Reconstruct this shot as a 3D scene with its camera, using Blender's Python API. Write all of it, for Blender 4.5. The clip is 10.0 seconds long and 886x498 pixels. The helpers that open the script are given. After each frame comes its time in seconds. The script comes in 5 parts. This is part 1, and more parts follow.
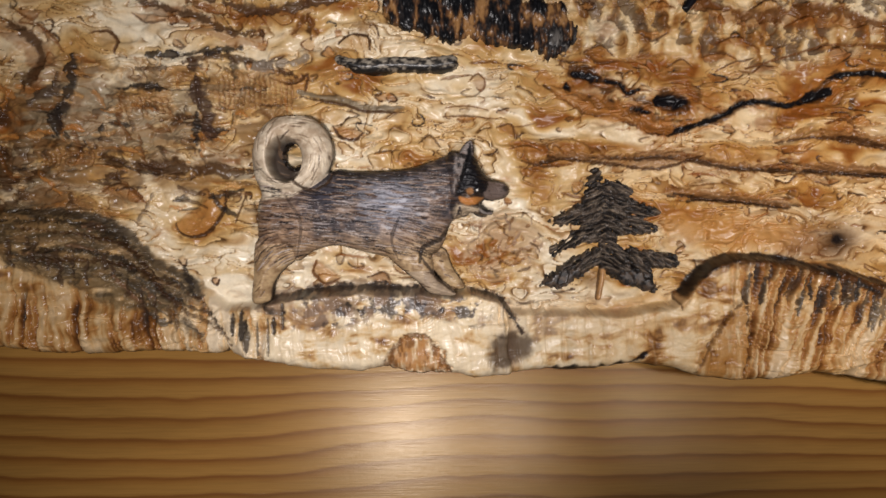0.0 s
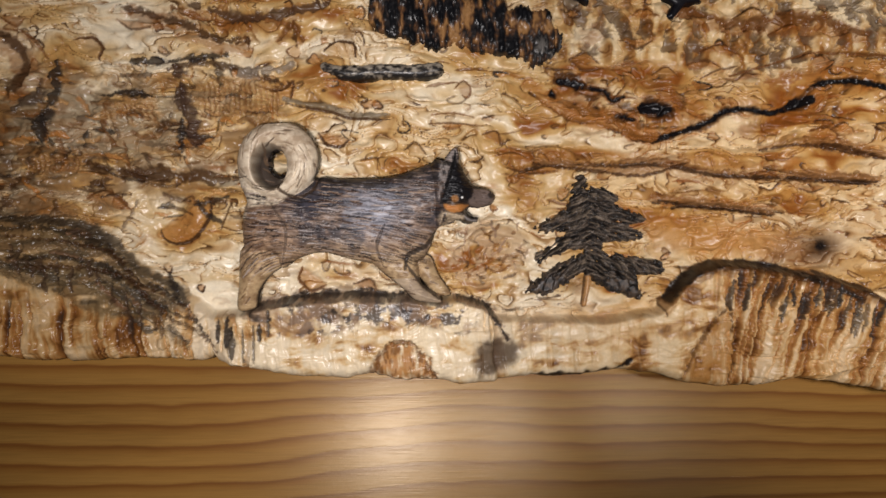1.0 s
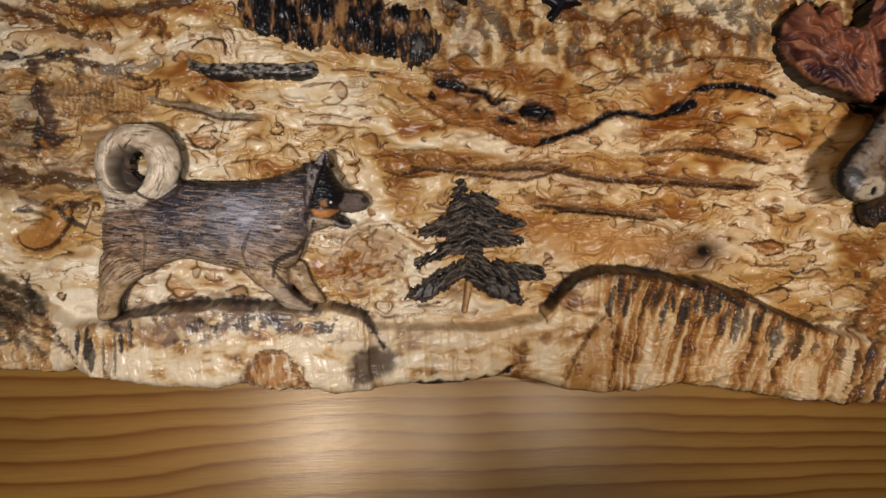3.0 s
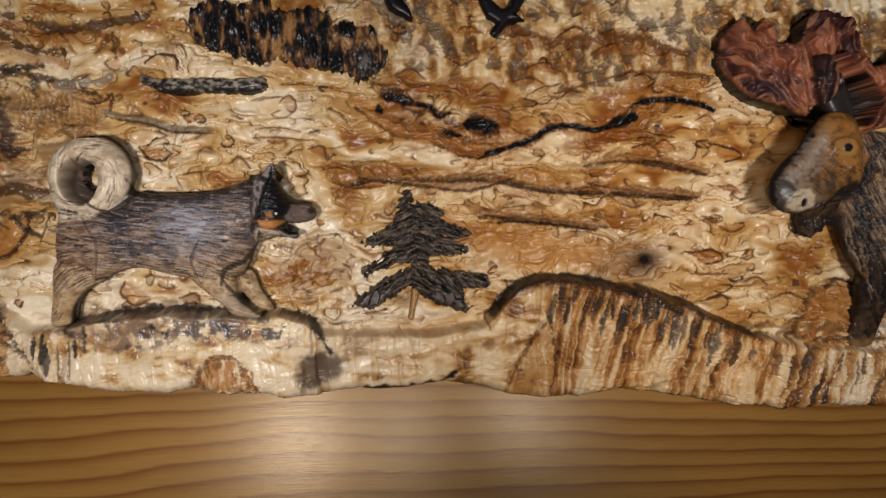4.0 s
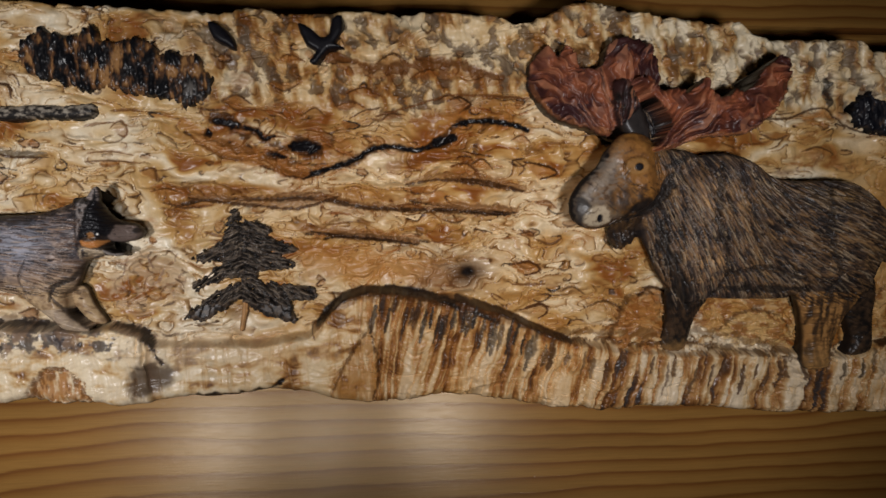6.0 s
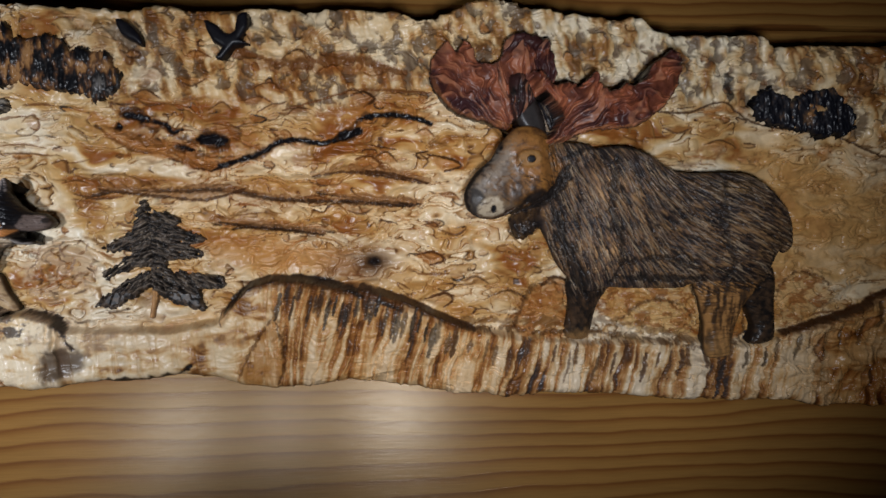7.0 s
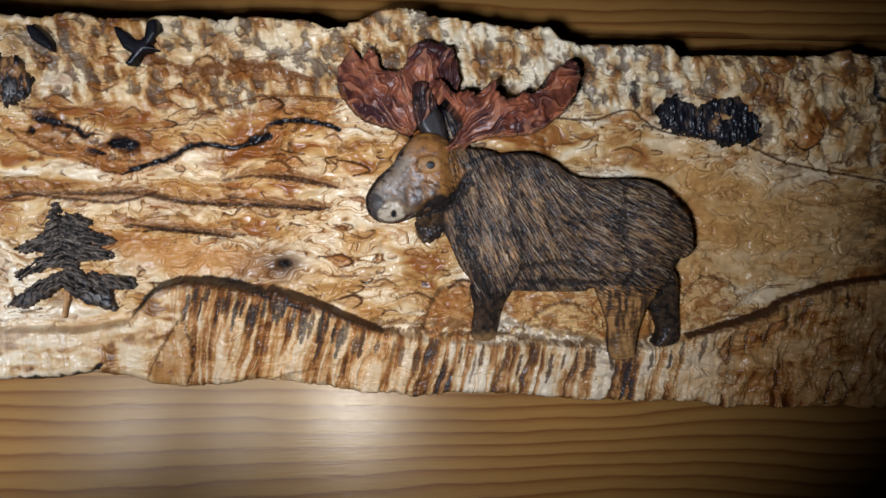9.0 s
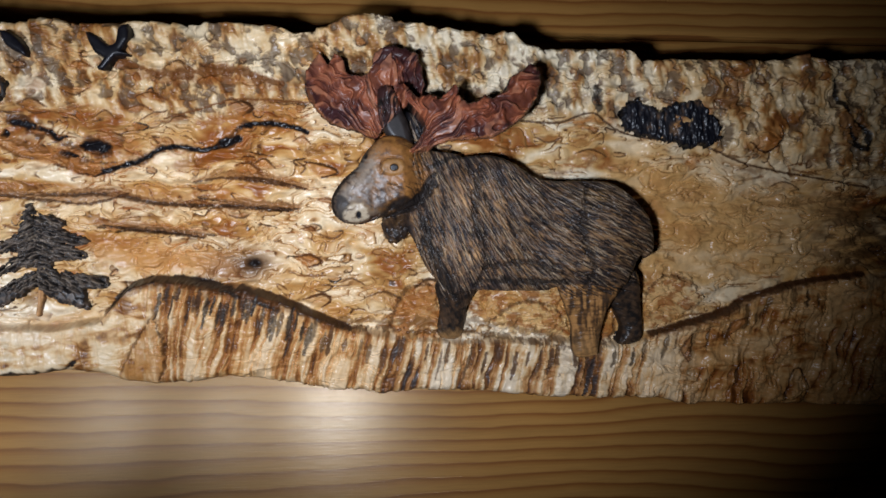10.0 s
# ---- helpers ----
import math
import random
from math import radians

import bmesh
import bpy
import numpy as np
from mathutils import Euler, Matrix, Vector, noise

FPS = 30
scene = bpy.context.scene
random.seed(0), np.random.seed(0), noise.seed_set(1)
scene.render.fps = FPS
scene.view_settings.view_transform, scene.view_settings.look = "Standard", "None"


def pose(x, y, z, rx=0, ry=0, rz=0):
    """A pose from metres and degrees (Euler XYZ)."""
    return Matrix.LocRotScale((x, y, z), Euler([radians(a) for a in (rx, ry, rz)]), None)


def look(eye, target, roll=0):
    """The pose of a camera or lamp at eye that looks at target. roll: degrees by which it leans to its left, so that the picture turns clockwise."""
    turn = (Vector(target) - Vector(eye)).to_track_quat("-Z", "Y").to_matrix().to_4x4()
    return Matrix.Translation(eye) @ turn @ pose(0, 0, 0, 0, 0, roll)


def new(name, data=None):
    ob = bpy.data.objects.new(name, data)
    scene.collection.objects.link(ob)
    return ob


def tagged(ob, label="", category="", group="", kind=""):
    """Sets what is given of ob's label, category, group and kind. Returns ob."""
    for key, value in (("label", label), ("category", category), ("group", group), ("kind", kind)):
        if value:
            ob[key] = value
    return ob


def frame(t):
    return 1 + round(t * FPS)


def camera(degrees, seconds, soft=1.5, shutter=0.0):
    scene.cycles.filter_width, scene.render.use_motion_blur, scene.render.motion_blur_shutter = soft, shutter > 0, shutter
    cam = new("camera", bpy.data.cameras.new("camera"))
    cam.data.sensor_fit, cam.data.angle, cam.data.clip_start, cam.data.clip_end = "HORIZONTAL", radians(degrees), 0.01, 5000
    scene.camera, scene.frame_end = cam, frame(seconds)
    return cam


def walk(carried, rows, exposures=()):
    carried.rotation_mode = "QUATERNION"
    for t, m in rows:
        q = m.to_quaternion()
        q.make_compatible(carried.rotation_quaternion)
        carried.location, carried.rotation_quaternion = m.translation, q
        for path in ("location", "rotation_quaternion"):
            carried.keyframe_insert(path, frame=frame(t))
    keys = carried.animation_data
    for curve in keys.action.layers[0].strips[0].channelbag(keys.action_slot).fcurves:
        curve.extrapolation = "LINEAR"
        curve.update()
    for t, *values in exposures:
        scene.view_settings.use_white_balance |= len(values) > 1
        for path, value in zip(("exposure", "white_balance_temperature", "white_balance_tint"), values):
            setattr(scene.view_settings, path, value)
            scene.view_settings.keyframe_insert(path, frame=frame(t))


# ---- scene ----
# ---------------------------------------------------------------- camera and its walk
LEAN_OUT, TWIST, HANG = 15.0, -3.7, 1.45
# the carved slab leans out from the wall; its own plane: x along, y into the wall, z up
SLAB = Matrix.Translation((0.0, 0.0, HANG)) @ Matrix.Rotation(radians(LEAN_OUT), 4, "X") @ Matrix.Rotation(radians(TWIST), 4, "Y")
cam = camera(66.0, 10.0, soft=1.6)
PATH = [
    (0, (0.03225, -0.33436, -0.00584), (0.03278, -0.31439, -0.00676), -3.70),
    (0.5, (0.03533, -0.33433, -0.00449), (0.03598, -0.31437, -0.00545), -3.50),
    (1, (0.03624, -0.33494, -0.00347), (0.03694, -0.31497, -0.00437), -3.70),
    (1.5, (0.03822, -0.33068, -0.00387), (0.03911, -0.31073, -0.00488), -3.90),
    (2, (0.05114, -0.32766, -0.00174), (0.05230, -0.30772, -0.00283), -3.70),
    (3.5, (0.08716, -0.33212, -0.00087), (0.08896, -0.31223, -0.00197), -3.60),
    (4, (0.10068, -0.34047, 0.00207), (0.10234, -0.32057, 0.00092), -3.50),
    (4.5, (0.12000, -0.34592, 0.00325), (0.12179, -0.32603, 0.00202), -3.60),
    (5, (0.13790, -0.35119, 0.00646), (0.13986, -0.33132, 0.00519), -3.80),
    (6.5, (0.20566, -0.37571, 0.00488), (0.20746, -0.35583, 0.00359), -4.10),
    (7, (0.23077, -0.38246, -0.00094), (0.23246, -0.36257, -0.00222), -4.00),
    (7.5, (0.24576, -0.38440, -0.00354), (0.24739, -0.36452, -0.00491), -3.90),
    (8, (0.25843, -0.38436, -0.00488), (0.26015, -0.36448, -0.00635), -3.60),
    (8.5, (0.26933, -0.38725, -0.00409), (0.27098, -0.36737, -0.00558), -3.70),
    (9, (0.27881, -0.39444, -0.00008), (0.28051, -0.37456, -0.00146), -3.60),
    (9.5, (0.28631, -0.40078, -0.00053), (0.28805, -0.38091, -0.00197), -3.40),
    (10, (0.29633, -0.40468, 0.00069), (0.29804, -0.38480, -0.00076), -3.60),
]
EXPOSURES = [(0.0, -0.15, 6150, 16), (2.0, -0.22, 6150, 16), (3.5, -0.38, 6300, 16), (5.0, -0.34, 6250, 16), (6.5, -0.66, 5700, 12), (7.3, -0.1, 5300, 11), (8.0, 0.24, 5050, 11), (10.0, 0.18, 5150, 11)]
walk(cam, [(t, SLAB @ look(eye, target, roll)) for t, eye, target, roll in PATH], EXPOSURES)

# ---------------------------------------------------------------- light: a hand torch held beside the lens, in a dark room
world = bpy.data.worlds.new("dark_room")
scene.world = world
world.use_nodes = True
world.node_tree.nodes["Background"].inputs["Color"].default_value = (1.0, 0.72, 0.45, 1)
world.node_tree.nodes["Background"].inputs["Strength"].default_value = 0.006
# the torch lights the wall from three places of the walk, strongest at its two ends, where it is held longest
for at, aim, watts, wide in ((0.012, -0.035, 5.6, 74), (0.118, 0.120, 1.9, 70), (0.238, 0.320, 5.6, 74)):
    torch_data = bpy.data.lights.new("torch", "SPOT")
    torch_data.energy, torch_data.color = watts, (1.0, 0.94, 0.85)
    torch_data.shadow_soft_size = 0.014
    torch_data.spot_size, torch_data.spot_blend = radians(wide), 1.0
    torch = new("torch", torch_data)
    torch.matrix_world = SLAB @ look((at, -0.395, -0.028), (aim, -0.02, 0.010))


# ---------------------------------------------------------------- materials
def nodes_of(name):
    m = bpy.data.materials.new(name)
    m.use_nodes = True
    nt = m.node_tree
    return m, nt, nt.nodes["Principled BSDF"]


def add(nt, kind, **values):
    n = nt.nodes.new(kind)
    for key, value in values.items():
        n.inputs[key].default_value = value
    return n


def carved(name, rough, coat, coat_rough, grain=900.0, relief=0.25, spec=0.12):
    """Carved, stained and varnished wood: pigment from the colour layer, with fine pores and gloss that varies."""
    m, nt, b = nodes_of(name)
    col = nt.nodes.new("ShaderNodeVertexColor")
    col.layer_name = "stain"
    co = nt.nodes.new("ShaderNodeTexCoord")
    fine = add(nt, "ShaderNodeTexNoise", Scale=grain, Detail=5.0, Roughness=0.65)
    wide = add(nt, "ShaderNodeTexNoise", Scale=90.0, Detail=4.0)
    for n in (fine, wide):
        nt.links.new(co.outputs["Object"], n.inputs["Vector"])
    ramp = add(nt, "ShaderNodeMapRange")
    ramp.inputs["From Min"].default_value, ramp.inputs["From Max"].default_value = 0.3, 0.7
    ramp.inputs["To Min"].default_value, ramp.inputs["To Max"].default_value = 0.96, 1.10
    nt.links.new(fine.outputs["Fac"], ramp.inputs["Value"])
    mid = add(nt, "ShaderNodeTexNoise", Scale=320.0, Detail=3.0, Roughness=0.6)
    nt.links.new(co.outputs["Object"], mid.inputs["Vector"])
    ramp2 = add(nt, "ShaderNodeMapRange")
    ramp2.inputs["From Min"].default_value, ramp2.inputs["From Max"].default_value = 0.32, 0.68
    ramp2.inputs["To Min"].default_value, ramp2.inputs["To Max"].default_value = 0.95, 1.05
    nt.links.new(mid.outputs["Fac"], ramp2.inputs["Value"])
    both = nt.nodes.new("ShaderNodeMath")
    both.operation = "MULTIPLY"
    nt.links.new(ramp.outputs["Result"], both.inputs[0])
    nt.links.new(ramp2.outputs["Result"], both.inputs[1])
    mul = nt.nodes.new("ShaderNodeVectorMath")
    mul.operation = "SCALE"
    deep = add(nt, "ShaderNodeGamma", Gamma=1.13)
    nt.links.new(col.outputs["Color"], deep.inputs["Color"])
    nt.links.new(deep.outputs["Color"], mul.inputs[0])
    nt.links.new(both.outputs[0], mul.inputs["Scale"])
    nt.links.new(mul.outputs["Vector"], b.inputs["Base Color"])
    gloss = add(nt, "ShaderNodeMapRange")
    gloss.inputs["From Min"].default_value, gloss.inputs["From Max"].default_value = 0.35, 0.65
    gloss.inputs["To Min"].default_value, gloss.inputs["To Max"].default_value = rough - 0.1, rough + 0.12
    nt.links.new(wide.outputs["Fac"], gloss.inputs["Value"])
    nt.links.new(gloss.outputs["Result"], b.inputs["Roughness"])
    b.inputs["Specular IOR Level"].default_value = spec
    b.inputs["Coat Weight"].default_value = coat
    b.inputs["Coat Roughness"].default_value = coat_rough
    bump = add(nt, "ShaderNodeBump", Strength=relief, Distance=0.0004)
    nt.links.new(fine.outputs["Fac"], bump.inputs["Height"])
    nt.links.new(bump.outputs["Normal"], b.inputs["Normal"])
    return m


def pine(name):
    """Varnished pine board: growth rings run along x as wavy dark late-wood lines."""
    m, nt, b = nodes_of(name)
    co = nt.nodes.new("ShaderNodeTexCoord")
    info = nt.nodes.new("ShaderNodeObjectInfo")
    sep = nt.nodes.new("ShaderNodeSeparateXYZ")
    nt.links.new(co.outputs["Object"], sep.inputs[0])

    def math(op, a, c):
        n = nt.nodes.new("ShaderNodeMath")
        n.operation = op
        for i, v in enumerate((a, c)):
            if isinstance(v, (int, float)):
                n.inputs[i].default_value = v
            else:
                nt.links.new(v, n.inputs[i])
        return n.outputs[0]

    def bent(sx, sz, detail):
        comb = nt.nodes.new("ShaderNodeCombineXYZ")
        nt.links.new(math("MULTIPLY", sep.outputs[0], sx), comb.inputs[0])
        nt.links.new(math("MULTIPLY", sep.outputs[2], sz), comb.inputs[2])
        nt.links.new(math("MULTIPLY", info.outputs["Random"], 40.0), comb.inputs[1])
        n = add(nt, "ShaderNodeTexNoise", Scale=1.0, Detail=detail)
        nt.links.new(comb.outputs[0], n.inputs["Vector"])
        return n.outputs["Fac"]

    big, mid, fibre = bent(4.0, 9.0, 1.0), bent(22.0, 40.0, 2.0), bent(60.0, 2500.0, 4.0)
    z = math("ADD", sep.outputs[2], math("MULTIPLY", math("SUBTRACT", big, 0.5), 0.03))
    z = math("ADD", z, math("MULTIPLY", math("SUBTRACT", mid, 0.5), 0.0045))
    z = math("ADD", z, math("MULTIPLY", math("SUBTRACT", fibre, 0.5), 0.0007))
    ring = math("FRACT", math("DIVIDE", z, 0.0082), 0.0)
    ramp = nt.nodes.new("ShaderNodeValToRGB")
    e = ramp.color_ramp.elements
    e[0].position, e[0].color = 0.0, (0.30, 0.145, 0.032, 1)
    e[1].position, e[1].color = 1.0, (0.26, 0.12, 0.028, 1)
    for p, c in ((0.12, (0.335, 0.172, 0.042, 1)), (0.5, (0.31, 0.155, 0.036, 1)), (0.74, (0.26, 0.115, 0.025, 1)), (0.88, (0.195, 0.075, 0.016, 1)), (0.94, (0.20, 0.08, 0.02, 1))):
        k = e.new(p)
        k.color = c
    nt.links.new(ring, ramp.inputs["Fac"])
    tone = math("ADD", math("MULTIPLY", fibre, 0.5), math("MULTIPLY", bent(7.0, 30.0, 3.0), 0.7))
    mul = nt.nodes.new("ShaderNodeVectorMath")
    mul.operation = "SCALE"
    nt.links.new(ramp.outputs["Color"], mul.inputs[0])
    nt.links.new(math("ADD", tone, 0.38), mul.inputs["Scale"])
    nt.links.new(mul.outputs["Vector"], b.inputs["Base Color"])
    b.inputs["Roughness"].default_value = 0.29
    b.inputs["Specular IOR Level"].default_value = 0.36
    b.inputs["Specular Tint"].default_value = (1.0, 0.84, 0.58, 1)
    b.inputs["Coat Weight"].default_value = 0.06
    b.inputs["Coat Roughness"].default_value = 0.2
    bump = add(nt, "ShaderNodeBump", Strength=0.16, Distance=0.0005)
    nt.links.new(math("ADD", math("MULTIPLY", fibre, 0.6), math("MULTIPLY", ring, 0.5)), bump.inputs["Height"])
    nt.links.new(bump.outputs["Normal"], b.inputs["Normal"])
    nt.links.new(bump.outputs["Normal"], b.inputs["Coat Normal"])
    return m


BURL = carved("varnished_burl", 0.45, 0.4, 0.27, 900.0, 0.06, 0.05)
FUR = carved("carved_coat", 0.5, 0.34, 0.34, 1400.0, 0.2, 0.06)
HORN = carved("stained_antler", 0.4, 0.4, 0.22, 1100.0, 0.3)
CHARRED = carved("burnt_wood", 0.45, 0.35, 0.28, 1100.0, 0.4, 0.06)
PINE = pine("varnished_pine")


# ---------------------------------------------------------------- relief tools
def lattice(x, y, seed):
    """Smooth value noise in 0..1 on a hashed lattice."""
    xi, yi = np.floor(x).astype(np.int64), np.floor(y).astype(np.int64)
    fx, fy = x - xi, y - yi
    fx, fy = fx * fx * fx * (fx * (6 * fx - 15) + 10), fy * fy * fy * (fy * (6 * fy - 15) + 10)
    table = np.random.RandomState(seed).rand(4096)

    def corner(a, b):
        return table[(a * 1619 + b * 31337 + (a * b) % 977 * 7) & 4095]

    low = corner(xi, yi) * (1 - fx) + corner(xi + 1, yi) * fx
    high = corner(xi, yi + 1) * (1 - fx) + corner(xi + 1, yi + 1) * fx
    return low * (1 - fy) + high * fy


def fbm(x, y, seed, octaves=4):
    total, weight, out = 0.0, 1.0, np.zeros_like(x)
    for i in range(octaves):
        out += weight * lattice(x * 2 ** i + 13.7 * i, y * 2 ** i + 5.1 * i, seed + i)
        total += weight
        weight *= 0.55
    return out / total


def step(a, b, x):
    k = np.clip((x - a) / (b - a), 0, 1)
    return k * k * (3 - 2 * k)


def curve(points, closed=False, n=6):
    """A smooth line through a few control points."""
    p = np.array(points, float)
    if len(p) < 3 and not closed:
        return p
    q = np.vstack([p[-1:], p, p[:2]]) if closed else np.vstack([2 * p[:1] - p[1:2], p, 2 * p[-1:] - p[-2:-1]])
    out = []
    for i in range(1, len(q) - 2):
        a, b, c, d = q[i - 1:i + 3]
        for s in np.arange(n) / n:
            out.append(0.5 * (2 * b + (c - a) * s + (2 * a - 5 * b + 4 * c - d) * s * s + (3 * b - a - 3 * c + d) * s ** 3))
    if not closed:
        out.append(q[-2])
    return np.array(out)


def to_line(x, z, line):
    """Distance to a polyline and the share of its length at the nearest place."""
    best, along = np.full(x.shape, 1e9), np.zeros(x.shape)
    length = np.hypot(*np.diff(line, axis=0).T)
    start, total = np.concatenate([[0], np.cumsum(length)]), length.sum() + 1e-9
    for (ax, az), (bx, bz), s, l in zip(line[:-1], line[1:], start, length):
        dx, dz = bx - ax, bz - az
        k = np.clip(((x - ax) * dx + (z - az) * dz) / (l * l + 1e-12), 0, 1)
        d = np.hypot(x - ax - k * dx, z - az - k * dz)
        near = d < best
        best = np.where(near, d, best)
        along = np.where(near, (s + k * l) / total, along)
    return best, along


def inside(x, z, line):
    """Signed distance to a closed line, positive inside."""
    ring = np.vstack([line, line[:1]])
    d, _ = to_line(x, z, ring)
    odd = np.zeros(x.shape, bool)
    for (ax, az), (bx, bz) in zip(ring[:-1], ring[1:]):
        if az != bz:
            odd ^= ((az > z) != (bz > z)) & (x < (bx - ax) * (z - az) / (bz - az) + ax)
    return np.where(odd, d, -d)


class Relief:
    """A carved surface in millimetres: x and z in the slab's plane, h its height, c its stain."""

    def __init__(self, x, z):
        self.x, self.z = x, z
        self.h, self.c = np.zeros_like(x), np.zeros(x.shape + (3,))

    def window(self, line, margin):
        x0, z0 = line.min(0) - margin
        x1, z1 = line.max(0) + margin
        i = np.searchsorted(self.x[0], (x0, x1))
        cols = slice(max(i[0] - 1, 0), i[1] + 1)
        zz = self.z[:, cols]
        rows = np.nonzero(((zz > z0) & (zz < z1)).any(1))[0]
        if not len(rows) or zz.shape[1] == 0:
            return None
        return slice(rows[0], rows[-1] + 1), cols

    def tint(self, w, mask, colour):
        m = np.clip(mask, 0, 1)[..., None]
        self.c[w] = self.c[w] * (1 - m) + np.array(colour) * m

    def stroke(self, points, width, colour, depth=0.0, strength=1.0, rough=0.35, taper=True, seed=3, closed=False):
        line = curve(points, closed)
        if closed:
            line = np.vstack([line, line[:1]])
        w = self.window(line, width * 2 + 1)
        if w is None:
            return
        x, z = self.x[w], self.z[w]
        d, s = to_line(x, z, line)
        thick = width * (0.3 + 0.7 * np.sqrt(np.clip(np.sin(np.pi * np.clip(s, 0.02, 0.98)), 0, 1))) if taper else width
        d = d + width * rough * 2 * (fbm(x / max(width, 1.2) / 1.3, z / max(width, 1.2) / 1.3, seed) - 0.5)
        m = 1 - step(thick * 0.55, thick * 1.1, d)
        self.tint(w, m * strength, colour)
        self.h[w] += depth * m

    def patch(self, points, colour, depth=0.0, strength=1.0, soft=1.5, rough=2.0, seed=5, mottle=None):
        line = curve(points, True, 4)
        w = self.window(line, soft + rough + 1)
        if w is None:
            return
        x, z = self.x[w], self.z[w]
        d = inside(x, z, line) + rough * 2 * (fbm(x / 3, z / 3, seed) - 0.5)
        m = step(-soft, soft, d)
        k = m * strength
        if mottle is not None:
            mx, mz, low, high = mottle
            k = k * step(low, high, fbm(x / mx, z / mz, seed + 9))
        self.tint(w, k, colour)
        self.h[w] += depth * m


def mesh_of(name, x, y, z, colour, keep=None, extra=None, smooth=True):
    """A mesh from a grid of places; extra closes it behind."""
    rows, cols = x.shape
    co = np.stack([x, y, z], -1).reshape(-1, 3).astype(np.float32)
    ids = np.arange(rows * cols).reshape(rows, cols)
    quads = np.stack([ids[:-1, :-1], ids[:-1, 1:], ids[1:, 1:], ids[1:, :-1]], -1).reshape(-1, 4)
    if keep is not None:
        quads = quads[keep.reshape(-1)]
    if extra is not None:
        quads = np.vstack([quads, extra(ids)])
    used, flat = np.unique(quads, return_inverse=True)
    co, col = co[used], colour.reshape(-1, 3)[used]
    flat = flat.reshape(-1).astype(np.int32)
    me = bpy.data.meshes.new(name)
    me.vertices.add(len(co))
    me.vertices.foreach_set("co", co.ravel())
    me.loops.add(len(flat))
    me.loops.foreach_set("vertex_index", flat)
    n = len(flat) // 4
    me.polygons.add(n)
    me.polygons.foreach_set("loop_start", np.arange(0, n * 4, 4, dtype=np.int32))
    me.polygons.foreach_set("use_smooth", np.ones(n, bool))
    me.update(calc_edges=True)
    layer = me.color_attributes.new("stain", "FLOAT_COLOR", "POINT")
    layer.data.foreach_set("color", np.concatenate([np.clip(col, 0, 1), np.ones((len(col), 1))], 1).astype(np.float32).ravel())
    me.validate()
    return me


def hang(name, me, material, parent, label=""):
    me.materials.append(material)
    ob = new(name, me)
    ob.parent = parent
    return tagged(ob, label)


def box_mesh(name, size, bevel=0.0):
    bm = bmesh.new()
    bmesh.ops.create_cube(bm, size=1.0)
    bmesh.ops.scale(bm, vec=size, verts=bm.verts)
    if bevel:
        bmesh.ops.bevel(bm, geom=bm.edges[:], offset=bevel, segments=2, affect="EDGES", profile=0.6)
    me = bpy.data.meshes.new(name)
    bm.to_mesh(me)
    bm.free()
    return me


# ---------------------------------------------------------------- the room
WALL_Y = 0.026
wall = tagged(new("wall_north"), "varnished pine board wall behind the carving", "wall", kind="structure")
wall.location = (0.15, WALL_Y, 0)
BOARD, GAP, FIRST = 0.156, 0.003, -0.119
board_mesh = box_mesh("board", (3.4, 0.022, BOARD - GAP), 0.0035)
board_mesh.materials.append(PINE)
for i in range(17):
    b = new("board", board_mesh)
    b.parent = wall
    b.location = (0, 0.011, FIRST + BOARD * (i + 0.5))
back = new("backing", box_mesh("backing", (3.4, 0.05, 2.5)))
back.data.materials.append(PINE)
back.parent, back.location = wall, (0, 0.049, 1.25)
for name, size, place in (("wall_south", (3.4, 0.1, 2.5), (0.15, -3.3, 1.25)), ("wall_east", (0.1, 3.4, 2.5), (1.9, -1.62, 1.25)), ("wall_west", (0.1, 3.4, 2.5), (-1.6, -1.62, 1.25)),
                          ("floor", (3.6, 3.5, 0.1), (0.15, -1.62, -0.05)), ("ceiling", (3.6, 3.5, 0.1), (0.15, -1.62, 2.55))):
    s = new(name, box_mesh(name, size))
    s.data.materials.append(PINE)
    s.location = place
    tagged(s, "plain varnished pine boarding of the dark room", name.split("_")[0], kind="structure")

# ---------------------------------------------------------------- outlines of the carving, in millimetres on the slab
S, CURLS = {}, []
CURLS.append([(-79.0, -0.5), (-77.3, -4.9), (-70.7, -7.4), (-62.1, -3.4), (-56.3, 5.7), (-55.2, 13.2)])
CURLS.append([(-135.2, 15.8), (-129.9, 19.2), (-123.7, 18.8)])
CURLS.append([(-109.0, 15.4), (-101.3, 18.7), (-94.1, 14.4), (-90.3, 8.6)])
CURLS.append([(-5.2, 38.0), (-1.8, 32.7), (4.5, 31.6), (7.8, 34.7)])
CURLS.append([(32.3, 28.1), (37.7, 31.6), (42.4, 25.7)])
CURLS.append([(68.6, 33.5), (75.1, 34.4), (76.5, 27.9)])
CURLS.append([(73.1, 23.1), (80.9, 24.4), (88.5, 21.3)])
CURLS.append([(-0.1, 74.7), (5.2, 78.4), (12.8, 77.2), (13.6, 70.9)])
CURLS.append([(81.6, 13.6), (88.2, 15.7), (95.8, 13.9)])
CURLS.append([(44.6, 39.3), (56.1, 39.4), (68.8, 37.3)])
CURLS.append([(46.1, 43.3), (56.4, 43.7), (65.2, 41.4)])
CURLS.append([(219.3, 57.8), (226.0, 60.0), (231.1, 55.9), (225.7, 52.3)])
CURLS.append([(227.3, 25.2), (235.4, 28.6), (240.5, 23.1)])
